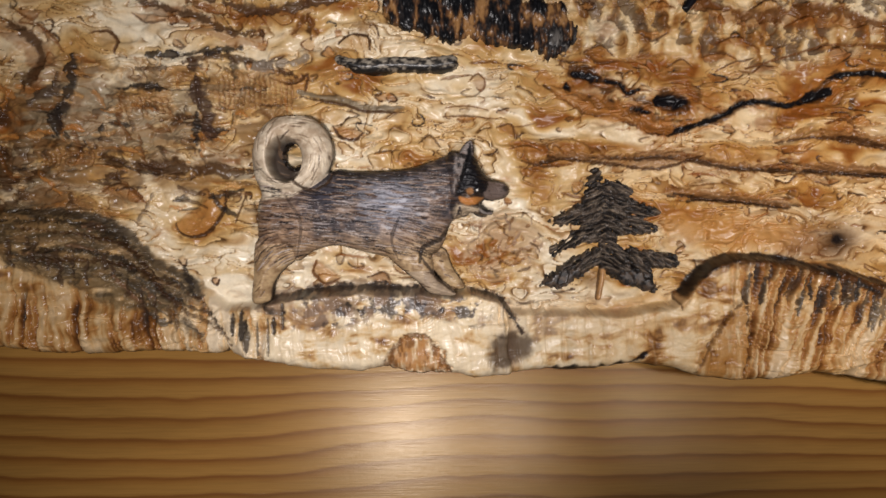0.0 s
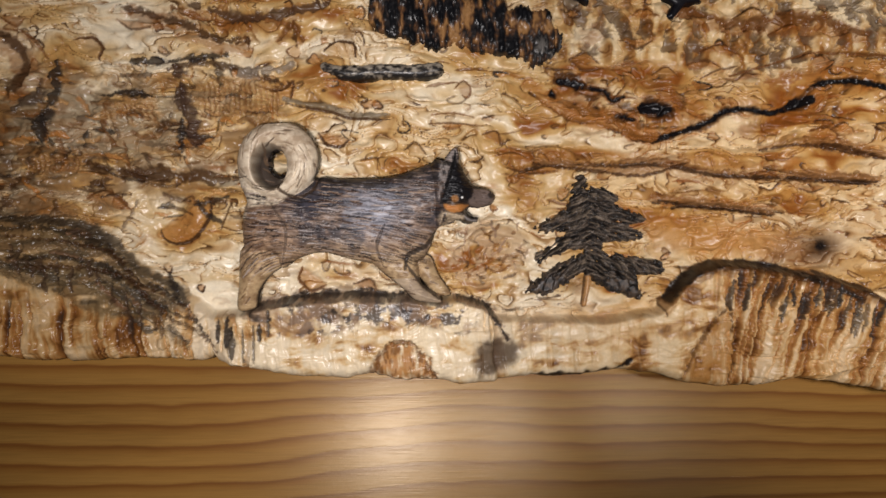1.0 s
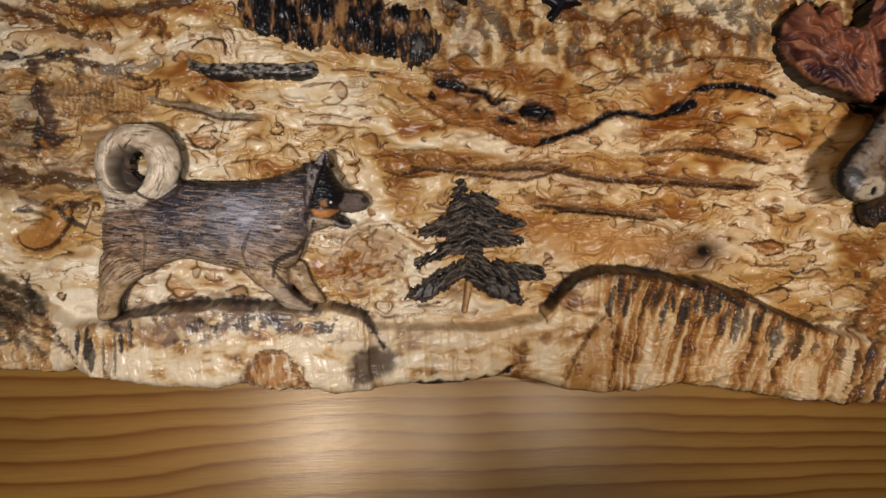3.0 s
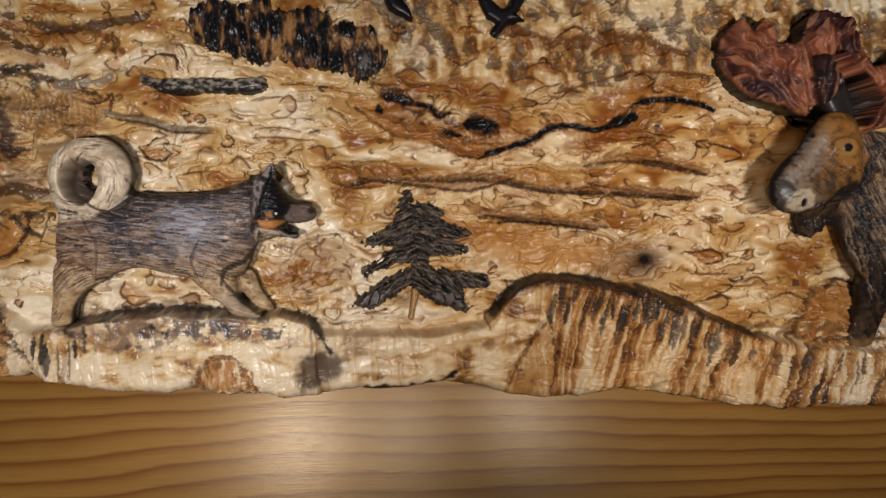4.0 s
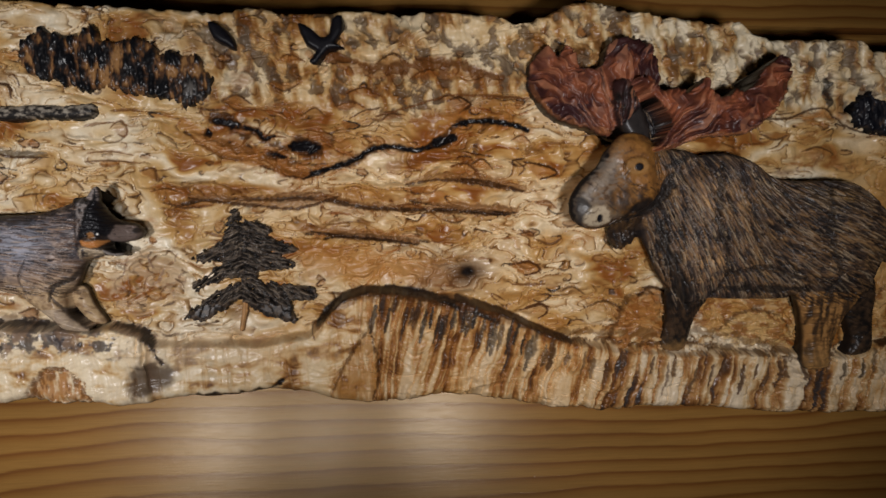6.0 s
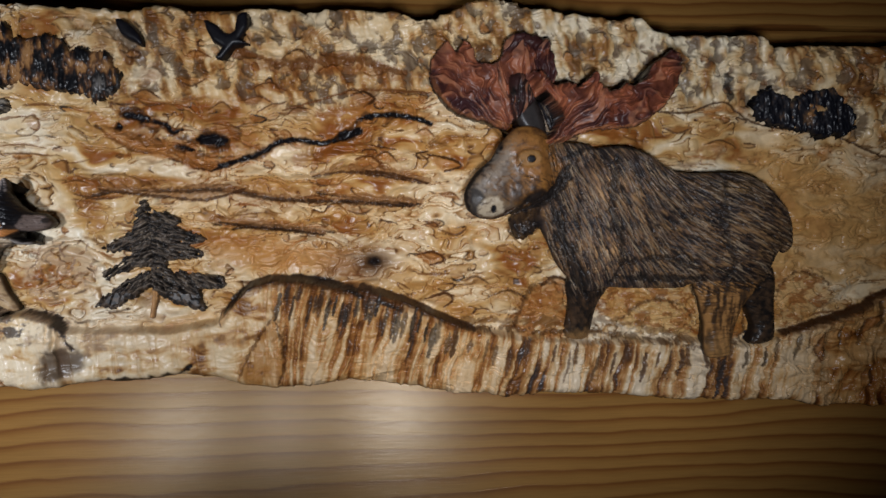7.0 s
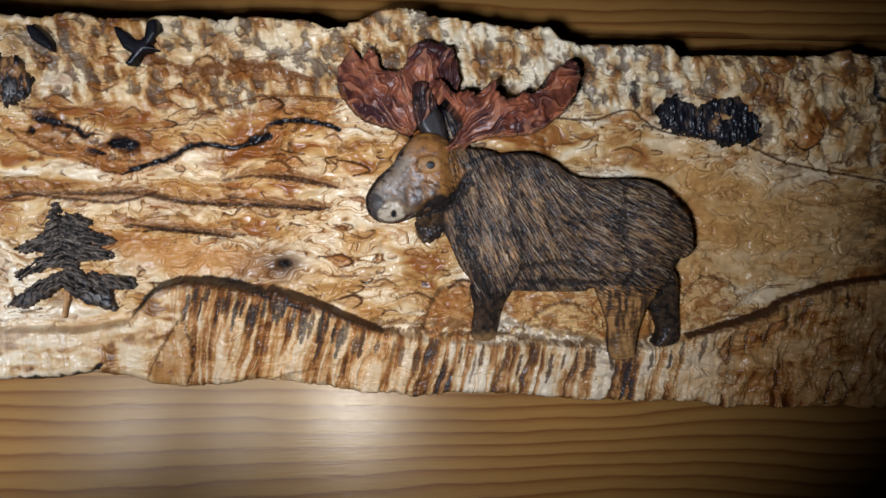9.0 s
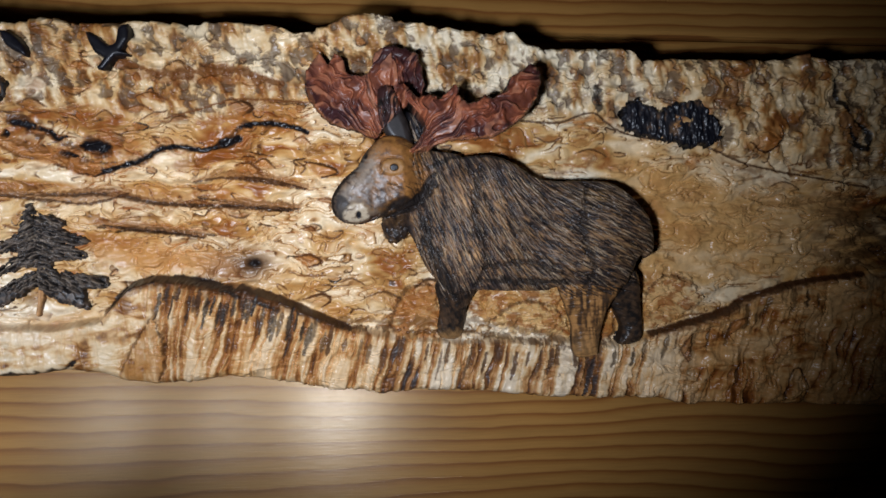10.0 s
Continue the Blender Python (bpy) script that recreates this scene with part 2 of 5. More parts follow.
CURLS.append([(-109.2, 85.4), (-101.7, 86.2), (-97.2, 81.0), (-98.8, 76.1)])
CURLS.append([(-133.3, 91.7), (-126.4, 86.3), (-122.2, 78.7)])
CURLS.append([(170.7, 53.0), (178.6, 56.3), (186.5, 57.1)])
CURLS.append([(155.9, 43.6), (162.2, 39.4)])
CURLS.append([(186.2, 50.8), (191.6, 54.3), (198.1, 52.6)])
CURLS.append([(-17.2, -21.7), (-18.6, -27.5), (-13.3, -32.5), (-7.0, -30.1)])
CURLS.append([(-38.0, -27.5), (-32.7, -24.0), (-27.7, -26.1)])
CURLS.append([(5.2, -30.9), (13.1, -28.9), (15.8, -34.2)])
CURLS.append([(-31.3, 61.0), (-21.5, 57.9), (-14.9, 61.3), (-16.7, 53.8)])
CURLS.append([(57.0, 54.5), (61.1, 58.1), (64.3, 55.4)])
CURLS.append([(111.6, 64.0), (116.5, 59.9), (125.5, 59.9)])
CURLS.append([(132.6, 71.7), (140.2, 67.4), (148.1, 70.8)])
CURLS.append([(147.4, 55.6), (154.0, 59.0), (159.0, 54.9)])
CURLS.append([(-140.2, 97.0), (-134.4, 93.0), (-129.2, 96.4)])
CURLS.append([(-91.1, 94.2), (-84.1, 88.9), (-74.1, 89.6)])
CURLS.append([(-45.3, 10.1), (-49.6, 4.0), (-52.6, -2.2)])
CURLS.append([(-69.2, 11.6), (-64.0, 13.8), (-61.8, 9.8)])
CURLS.append([(65.0, -25.3), (71.2, -29.6), (80.6, -25.1)])
CURLS.append([(145.8, -54.3), (144.8, -47.6), (151.6, -44.2)])
CURLS.append([(215.3, 59.3), (221.0, 61.7), (226.3, 57.4)])
CURLS.append([(250.7, 37.0), (256.5, 39.5), (260.6, 35.1)])
CURLS.append([(221.7, 25.0), (227.5, 27.4), (232.8, 22.9)])
CURLS.append([(190.0, 7.8), (198.3, 8.6), (205.1, 5.4)])
CURLS.append([(248.9, -24.0), (254.4, -28.6), (261.8, -26.4)])
CURLS.append([(259.6, -13.5), (268.1, -16.9), (274.1, -14.5)])
CURLS.append([(261.9, 4.5), (267.8, 5.5), (271.9, 1.1)])
CURLS.append([(309.6, -48.6), (320.3, -43.6), (331.6, -49.4), (328.9, -56.8)])
CURLS.append([(284.1, -50.8), (296.1, -48.9), (310.6, -58.8)])
CURLS.append([(356.3, -60.2), (365.7, -57.4), (378.0, -64.3), (390.6, -62.4)])
CURLS.append([(138.2, 81.4), (143.7, 85.1), (151.4, 80.8)])
CURLS.append([(186.3, 79.3), (194.7, 83.0), (199.8, 77.4)])
CURLS.append([(202.1, 70.6), (210.6, 74.3), (215.9, 70.0)])
CURLS.append([(163.3, 59.1), (171.5, 61.4), (179.4, 57.0)])
CURLS.append([(79.1, 26.8), (89.2, 24.0), (97.2, 25.7)])
CURLS.append([(78.4, 17.6), (88.5, 14.3), (101.6, 14.8)])
CURLS.append([(510.8, 22.5), (521.6, 16.1), (531.5, 24.7), (529.2, 31.3)])
CURLS.append([(452.0, -55.4), (460.6, -52.1), (472.3, -56.9)])
CURLS.append([(467.4, -5.8), (475.9, -3.1), (486.0, -6.9), (479.1, -10.7)])
CURLS.append([(495.3, -35.4), (502.2, -34.2)])
CURLS.append([(347.2, -67.2), (353.9, -62.9), (361.7, -68.3)])
CURLS.append([(373.2, -67.6), (383.3, -63.4), (390.2, -70.5)])
CURLS.append([(293.0, -64.6), (302.9, -59.0), (318.9, -57.0)])
CURLS.append([(523.8, -4.3), (534.2, -1.6), (544.5, -7.2)])
CURLS.append([(468.9, -103.4), (464.1, -94.6), (471.2, -86.8)])
CURLS.append([(493.5, -91.9), (497.3, -82.1), (507.8, -79.6)])
CURLS.append([(521.0, -107.7), (528.4, -94.7), (542.6, -92.4)])
CURLS.append([(385.0, 32.4), (392.9, 28.9), (401.1, 31.6)])
CURLS.append([(407.2, 21.8), (417.1, 23.8), (426.7, 19.1)])
CURLS.append([(525.4, 54.1), (532.3, 58.6), (540.8, 53.4)])
CURLS.append([(498.5, 64.9), (505.1, 59.8), (513.7, 62.6)])
CURLS.append([(110.0, 64.6), (117.3, 67.2), (123.9, 62.5)])
CURLS.append([(185.8, 78.7), (194.9, 82.7), (203.2, 76.4)])
CURLS.append([(170.0, 64.7), (179.0, 67.2), (187.3, 62.3)])
S["dog_eye"] = (56.1, 4.8)
S["dog_nose"] = (69.9, 5.2)
S["dog_chest"] = [(44.8, -8.4), (38.9, -15.4), (31.3, -18.6), (29.4, -24.7)]
S["dog_shoulder"] = [(21.7, -4.5), (17.8, -14.1), (19.7, -22.3)]
S["dog_thigh"] = [(-27.8, 8.5), (-20.9, -4.2), (-24.5, -19.5)]
S["dog_cheek"] = (52.2, 1.6)
S["dog_silver"] = (18.4, 1.9)
S["hut_roof_line"] = [(-70.5, 68.0), (-64.0, 71.4), (-50.3, 71.8), (-33.2, 66.4), (-21.0, 61.4)]
S["crack_fork_a"] = [(125.5, 35.2), (132.1, 37.4), (138.6, 35.7)]
S["crack_fork_b"] = [(133.2, 32.2), (138.2, 28.0), (147.2, 27.0)]
S["crack_fork_c"] = [(116.1, 52.3), (125.0, 49.3), (128.7, 45.2), (133.9, 46.2)]
S["smooth_zone"] = [(144.1, -9.8), (175.5, -13.1), (206.9, -20.3), (211.8, -31.1), (174.8, -28.7), (153.9, -24.7), (142.3, -18.7)]
S["wrinkle_zone"] = [(51.7, -10.2), (63.7, -4.6), (78.9, -9.4), (87.4, -20.3), (77.5, -32.7), (59.3, -34.0), (49.4, -25.6)]
S["brown_corner"] = [(103.6, 60.7), (116.4, 57.4), (131.2, 45.1), (157.2, 44.8), (161.9, 34.3), (148.5, 26.1), (127.9, 31.2), (105.1, 40.2)]
S["moose_ridge"] = [(272.6, -4.3), (271.6, 0.9), (272.6, 6.6), (277.9, 13.4), (285.7, 19.7), (290.7, 25.4)]
S["moose_jaw"] = [(287.7, -8.8), (299.5, -5.5), (311.5, -1.6), (321.2, 4.2), (325.7, 14.2)]
S["moose_hip"] = [(405.8, 2.2), (401.7, -18.7), (406.9, -40.4), (403.3, -50.9)]
S["moose_elbow"] = [(348.5, 14.5), (344.1, -9.0), (348.9, -30.3), (343.5, -46.5)]
S["moose_flank"] = [(348.6, -36.3), (370.0, -35.4), (391.3, -42.4)]
S["dog_back"] = [(-5.0, 16.6), (16.8, 14.7), (34.1, 16.6), (46.6, 19.7)]
S["moose_patch"] = (409.3, -2.8)
S["rock_burn"] = [(-36.5, -37.2), (-6.8, -36.2), (28.0, -38.6), (58.3, -43.2), (54.6, -54.3), (34.8, -49.1), (17.3, -49.2), (-2.8, -50.3), (-27.6, -49.9)]
S["top_streak_a"] = [(-88.2, 99.0), (-66.4, 92.4), (-44.8, 81.7), (-32.4, 80.5)]
S["top_streak_b"] = [(-58.4, 98.6), (-36.5, 91.7), (-19.0, 91.5), (1.4, 95.1)]
S["top_streak_c"] = [(-147.8, 94.9), (-134.0, 84.3), (-132.6, 71.9), (-140.9, 62.4)]
S["swirl_a"] = [(-19.8, 80.3), (-13.0, 87.4), (-9.8, 79.7)]
S["amber_a"] = [(161.8, 85.2), (187.4, 76.2), (218.8, 77.0), (247.4, 67.7)]
S["dog_leg_edge_a"] = [(16.1, -23.2), (27.1, -33.8), (32.9, -39.2)]
S["dog_leg_edge_b"] = [(29.6, -21.6), (36.4, -32.0), (43.6, -39.0)]
S["dog_leg_edge_c"] = [(-30.4, -24.1), (-35.9, -31.2), (-37.9, -38.0)]
CURLS.append([(218.8, 25.7), (227.2, 26.9), (233.8, 18.9), (226.7, 16.6)])
CURLS.append([(252.5, 26.1), (256.6, 22.6), (253.6, 19.2)])
CURLS.append([(252.3, -8.2), (257.9, -12.1), (260.8, -9.5)])
CURLS.append([(247.2, -25.8), (255.9, -25.0), (261.4, -29.6), (254.1, -31.9)])
CURLS.append([(188.7, 6.7), (195.5, 4.9), (200.9, 3.2)])
CURLS.append([(213.2, -0.2), (220.1, -2.6), (225.8, -0.2)])
CURLS.append([(256.6, 25.8), (268.2, 23.1), (273.8, 18.9), (264.8, 16.5)])
CURLS.append([(249.8, -49.5), (260.4, -47.3), (264.6, -51.2), (259.9, -54.8)])
CURLS.append([(356.3, -57.5), (367.4, -55.2), (375.0, -62.0)])
CURLS.append([(384.3, -65.8), (392.5, -61.8), (398.5, -70.1)])
CURLS.append([(269.8, -41.9), (277.4, -39.5), (284.6, -44.5)])
CURLS.append([(251.1, -10.7), (257.6, -9.7), (259.8, -12.8)])
S["lens_line_a"] = [(90.8, 18.6), (107.5, 15.5), (125.7, 12.4), (141.5, 10.3), (161.9, 14.5)]
S["lens_line_b"] = [(146.1, -1.4), (162.1, -5.1), (181.0, -8.2), (200.1, -12.2)]
S["lens_line_c"] = [(196.2, 18.4), (212.9, 19.6), (229.5, 17.0), (251.8, 12.5)]
S["lens_line_d"] = [(209.4, 5.4), (226.0, 3.1), (248.4, -0.5)]
S["lens_line_e"] = [(224.0, 19.4), (238.4, 16.6), (255.6, 11.2)]
S["lens_line_f"] = [(222.8, 3.4), (237.2, 1.1), (251.9, 0.5)]
S["tail_inner"] = (-26.2, 23.2)
S["tail_tip"] = [(-5.8, 18.5), (-8.3, 12.8), (-15.6, 9.6), (-21.9, 12.7), (-23.3, 17.6)]
S["antler_l_rim"] = [(261.2, 63.8), (265.1, 53.1), (272.9, 44.2), (286.4, 38.8), (298.1, 36.8)]
S["antler_l_notch"] = [(293.4, 68.1), (294.4, 56.4), (300.2, 45.8)]
S["antler_r_rim"] = [(315.4, 25.9), (335.1, 30.2), (353.6, 30.4), (369.5, 39.1), (378.9, 49.6)]
S["moose_neck"] = [(309.5, 31.0), (324.1, 27.2), (341.7, 21.8), (337.5, 1.9), (325.0, -5.4), (312.3, -3.4), (307.0, 15.5)]
S["bottom_a"] = [(-156.4, -51.2), (-142.1, -54.8), (-120.2, -56.8), (-100.5, -57.2), (-83.3, -57.9), (-72.2, -58.9), (-70.6, -60.3), (-59.9, -60.5), (-57.8, -58.2), (-55.8, -61.3), (-46.4, -63.3), (-34.2, -66.2), (-19.4, -69.8), (0.5, -71.9), (10.7, -70.6), (25.5, -75.3), (40.7, -75.3), (50.7, -78.6), (66.0, -78.2), (83.9, -77.9), (94.0, -79.4), (112.0, -79.1), (122.3, -78.0), (142.8, -81.6), (149.1, -85.1), (165.8, -88.6), (176.1, -89.6)]
S["bottom_b"] = [(176.1, -89.6), (190.5, -89.8), (207.9, -88.4), (225.1, -91.8), (254.1, -99.3), (277.8, -102.2), (289.6, -107.0)]
S["bottom_c"] = [(312.1, -105.0), (340.4, -108.4), (375.4, -114.7), (407.9, -119.2), (447.6, -122.8), (470.9, -129.8), (484.6, -129.4), (515.4, -134.8), (536.2, -136.7), (581.3, -141.5)]
S["top_edge"] = [(104.3, 108.3), (118.1, 107.2), (126.7, 109.7), (140.3, 105.8), (160.0, 104.1), (171.6, 105.7), (197.2, 102.7), (217.6, 102.8), (240.9, 100.2), (258.4, 95.4), (273.6, 98.3), (283.1, 104.5), (301.3, 105.0), (313.2, 99.8), (337.6, 95.3), (359.2, 91.4), (376.5, 91.3), (382.5, 85.0), (393.4, 81.5), (412.6, 80.7), (441.7, 78.5), (449.6, 72.9), (477.7, 72.3), (514.4, 69.2), (538.2, 69.8), (548.5, 71.9), (558.7, 68.2), (589.2, 66.9)]
S["ledge_a"] = [(-152.4, 12.5), (-137.7, 12.0), (-120.9, 8.5), (-106.6, 2.6), (-95.2, -8.2), (-83.6, -17.7), (-74.2, -24.6), (-66.0, -31.5), (-57.9, -38.9), (-47.8, -38.6), (-37.6, -36.7), (-22.4, -34.5), (2.9, -34.4), (28.0, -37.1), (43.2, -38.9), (53.4, -38.8), (63.4, -42.8), (69.4, -49.1), (93.7, -50.8), (119.4, -53.6), (142.8, -51.6), (152.3, -42.4), (160.6, -33.2), (172.4, -30.9), (190.5, -33.4), (206.0, -37.8)]
S["ledge_b"] = [(220.3, -39.5), (240.2, -47.9), (257.3, -57.6), (271.7, -65.5), (292.5, -70.9), (322.7, -76.0), (338.1, -78.5)]
S["ledge_c"] = [(345.8, -78.4), (377.8, -81.6), (410.4, -85.5), (433.5, -88.7), (445.4, -83.8), (467.4, -80.6), (491.3, -75.8), (508.7, -68.9), (529.5, -63.1), (553.9, -60.6), (584.9, -59.5)]
S["treeline"] = [(18.4, 84.0), (22.8, 97.0), (32.2, 101.7), (42.9, 97.5), (53.1, 101.6), (63.7, 94.2), (77.6, 95.7), (87.0, 86.9), (98.6, 88.2), (106.2, 78.4), (104.0, 69.5), (92.6, 61.7), (85.4, 67.2), (70.3, 68.5), (58.0, 71.6), (43.3, 74.3), (32.5, 78.3)]
S["log"] = [(-0.5, 67.0), (9.4, 63.9), (24.6, 63.8), (39.7, 62.6), (49.4, 63.1)]
S["grey_branch"] = [(-19.2, 54.0), (-11.8, 51.8), (0.6, 49.0), (10.5, 45.4), (27.0, 44.4)]
S["pocket_a"] = [(104.7, 56.0), (111.0, 54.7), (116.6, 52.8)]
S["pocket_b"] = [(107.9, 44.7), (112.5, 42.9), (115.9, 39.6)]
S["pocket_c"] = [(118.1, 42.0), (123.6, 38.6)]
S["pocket_d"] = [(140.9, 40.7), (147.9, 40.2), (154.3, 38.8)]
S["pocket_e"] = [(101.9, 51.9), (101.6, 46.8)]
S["crack_a"] = [(145.9, 25.5), (159.1, 28.8), (172.3, 32.4), (180.4, 37.0), (190.9, 37.7), (202.6, 35.2), (211.9, 37.7)]
S["crack_b"] = [(208.6, 36.5), (216.0, 38.9), (223.9, 46.6), (238.6, 47.5), (253.0, 44.3), (259.3, 41.6)]
S["crack_knob"] = [(213.1, 38.5), (221.9, 40.3)]
S["crack_low"] = [(91.5, 51.2), (100.1, 43.6), (110.1, 37.4), (120.3, 35.5), (133.0, 29.6), (145.8, 25.0)]
S["flow_a"] = [(84.3, 16.0), (98.7, 18.1), (124.5, 16.5), (150.6, 15.4), (176.5, 8.9), (208.0, 5.2), (245.0, 0.2)]
S["flow_b"] = [(216.1, 20.9), (239.1, 15.8), (256.6, 10.8)]
S["flow_c"] = [(197.8, 10.4), (220.7, 5.3), (252.8, -0.8)]
S["flow_d"] = [(144.5, -2.0), (162.7, -4.5), (183.6, -7.9), (200.7, -11.0)]
S["flow_e"] = [(150.6, -5.2), (173.4, -5.4), (204.8, -10.6)]
S["knot"] = (223.9, -28.0)
S["brown_patch_right"] = (565.0, -36.7)
S["cabin_roof"] = [(-98.5, 60.2), (-88.5, 61.1), (-76.3, 58.4)]
S["cabin_wall_a"] = [(-97.5, 57.2), (-76.4, 57.2), (-76.0, 47.2), (-99.5, 48.6)]
S["cabin_wall_b"] = [(-54.6, 64.6), (-38.2, 66.2), (-21.1, 60.2), (-23.3, 47.8), (-42.3, 46.4), (-56.8, 52.3)]
S["cabin_wall_c"] = [(-132.8, 36.4), (-111.9, 35.1), (-111.8, 26.8), (-134.8, 28.2)]
S["left_leg_a"] = [(-117.0, 75.7), (-119.3, 63.4), (-124.6, 51.3), (-126.2, 41.5)]
S["left_leg_b"] = [(-65.3, 71.5), (-63.9, 57.7), (-59.5, 43.7), (-58.6, 36.1)]
S["left_leg_c"] = [(-64.7, 47.7), (-65.4, 32.2)]
S["left_back"] = [(-135.9, 57.0), (-128.2, 60.2), (-120.5, 63.5)]
S["left_beam"] = [(-84.9, 74.3), (-67.6, 74.1), (-43.8, 75.0)]
S["left_band"] = [(-116.2, 34.0), (-96.7, 27.7), (-79.5, 24.6), (-44.5, 20.9)]
S["left_brown_a"] = [(-66.0, 97.8), (-49.1, 90.7), (-29.1, 90.8), (-9.4, 84.7)]
S["left_brown_b"] = [(-13.0, 87.4), (-12.4, 78.6)]
S["grey_top"] = [(-15.5, 68.6), (-25.6, 67.4), (-40.7, 66.3)]
S["hill_left"] = [(-150.7, 10.8), (-119.5, 7.3), (-103.0, -0.1), (-89.6, -14.7), (-73.2, -25.0), (-68.3, -32.3), (-81.7, -38.4), (-106.1, -36.0), (-127.0, -23.3), (-152.8, -11.7)]
S["rock_top_a"] = [(-39.2, -37.2), (-16.7, -34.7), (5.7, -34.7), (29.3, -37.3)]
S["rock_top_b"] = [(51.8, -38.8), (62.9, -43.1), (68.1, -49.5), (73.3, -59.6)]
S["rock_dark_a"] = [(-39.5, -40.4), (-31.0, -42.7)]
S["rock_dark_b"] = [(26.6, -39.9), (37.5, -45.7)]
S["rock_dark_c"] = [(-7.1, -40.1), (2.5, -44.5)]
S["rock_block"] = [(57.9, -63.6), (67.0, -59.1), (77.3, -65.4), (73.8, -72.3), (58.4, -75.8)]
S["scallop"] = [(12.7, -71.8), (16.4, -61.2), (24.8, -56.7), (32.8, -60.5), (39.5, -73.7)]
S["bark_low"] = [(82.6, -77.3), (94.0, -79.1), (106.8, -79.3), (119.8, -77.9), (128.2, -73.3)]
S["tri_scale"] = [(150.5, -85.0), (159.0, -68.1), (172.7, -50.6), (175.9, -72.4), (171.0, -88.5)]
S["crest_right"] = [(148.0, -45.6), (157.4, -36.8), (170.5, -31.8), (191.0, -33.9), (206.3, -38.0), (221.6, -44.2), (236.9, -51.9)]
S["crest_right_b"] = [(217.5, -39.7), (240.0, -48.5), (256.9, -58.2), (274.1, -66.2)]
S["tree_right"] = [(436.7, 45.4), (447.4, 49.6), (457.1, 43.8), (467.2, 46.5), (480.7, 49.6), (484.5, 43.1), (492.8, 29.8), (486.5, 22.1), (463.1, 25.6), (446.6, 29.1), (435.6, 35.4)]
S["tree_small"] = [(421.6, 58.7), (421.7, 46.2)]
S["line_upper_r"] = [(375.9, 42.3), (398.3, 39.6), (418.0, 44.0), (434.0, 33.0), (456.9, 27.0), (483.6, 22.4), (507.0, 11.4), (537.8, 3.1), (586.8, -8.1)]
S["line_upper_l"] = [(184.1, 53.2), (201.6, 57.1), (222.1, 61.1), (242.4, 59.5), (261.4, 57.5)]
S["dark_r_a"] = [(564.0, 55.5), (566.6, 44.0), (571.7, 35.6)]
S["dark_r_b"] = [(573.4, 32.3), (583.1, 24.6), (584.3, 14.6), (576.6, 19.0), (571.5, 27.5)]
S["flow_r"] = [(509.9, -8.4), (530.4, -15.2), (558.4, -13.7), (586.7, -13.0)]
S["mound_r"] = [(446.6, -84.3), (466.9, -80.3), (490.8, -75.6), (508.1, -68.7), (528.9, -63.0), (553.2, -60.4), (581.3, -59.1)]
S["scallop_r"] = [(529.3, -133.4), (533.9, -117.0), (540.2, -114.1), (545.2, -124.7), (543.9, -135.4)]
S["dog_body"] = [(-38.2, 9.2), (-22.9, 10.7), (-6.5, 17.8), (2.1, 17.0), (16.8, 16.3), (26.7, 16.7), (36.7, 19.0), (44.3, 21.5), (48.1, 22.7), (53.8, 14.5), (53.9, -4.1), (46.2, -7.3), (43.5, -10.8), (40.6, -17.4), (36.6, -21.6), (28.9, -24.1), (16.6, -22.3), (4.5, -19.0), (-7.6, -15.4), (-17.6, -17.3), (-25.3, -21.2), (-29.7, -14.7), (-40.7, -14.0), (-41.5, -1.6)]
S["dog_head"] = [(44.2, 20.8), (48.2, 22.0), (56.0, 20.1), (59.1, 14.5), (63.2, 10.1), (69.3, 8.2), (72.1, 4.4), (69.9, 1.1), (64.1, -0.1), (59.2, 0.2), (59.5, -2.7), (63.4, -4.2), (62.7, -6.4), (57.3, -5.8), (50.5, -4.6), (44.9, -6.7), (43.2, 5.2)]
S["dog_ear"] = [(45.7, 8.5), (48.2, 18.7), (51.5, 24.7), (55.5, 26.9), (56.4, 21.5), (53.8, 14.0), (49.9, 5.8)]
S["dog_tail_left"] = [(-40.8, 29.6), (-40.9, 17.9), (-38.4, 9.2), (-40.5, 1.2), (-28.3, 1.9), (-20.0, 8.0), (-21.9, 14.8), (-29.2, 15.7), (-34.1, 21.9), (-35.5, 28.5)]
S["dog_leg_hind"] = [(-41.3, -9.1), (-19.9, -12.9), (-19.0, -17.5), (-25.9, -21.0), (-31.9, -25.1), (-36.1, -30.8), (-38.1, -37.9), (-46.5, -38.5), (-45.3, -26.2)]
S["dog_leg_front"] = [(12.8, -15.0), (33.0, -18.8), (35.9, -31.4), (44.4, -39.0), (42.8, -41.1), (32.4, -38.9), (27.1, -33.3), (16.6, -23.2)]
S["dog_leg_far"] = [(29.7, -20.1), (40.6, -19.5), (44.3, -28.6), (49.7, -38.4), (41.9, -38.4), (36.5, -31.4)]
S["tail_centre"] = (-22.8, 26.4)
S["tail_hole"] = (-23.6, 25.6)
S["spruce_stem"] = [(113.3, 1.2), (113.0, -32.3), (110.2, -47.1)]
S["spruce_crown"] = [(109.2, 11.4), (113.8, 11.1), (114.6, 5.7), (122.4, 6.0), (128.1, 0.8), (126.9, -2.2), (132.9, -5.2), (140.3, -8.8), (139.1, -11.8), (132.6, -12.1), (138.3, -16.6), (135.6, -19.5), (120.2, -19.3), (119.3, -21.6), (112.8, -21.9), (106.4, -21.0), (90.3, -26.1), (89.5, -22.2), (103.7, -14.1), (91.6, -12.3), (91.8, -8.7), (104.2, -3.4), (107.0, 3.6)]
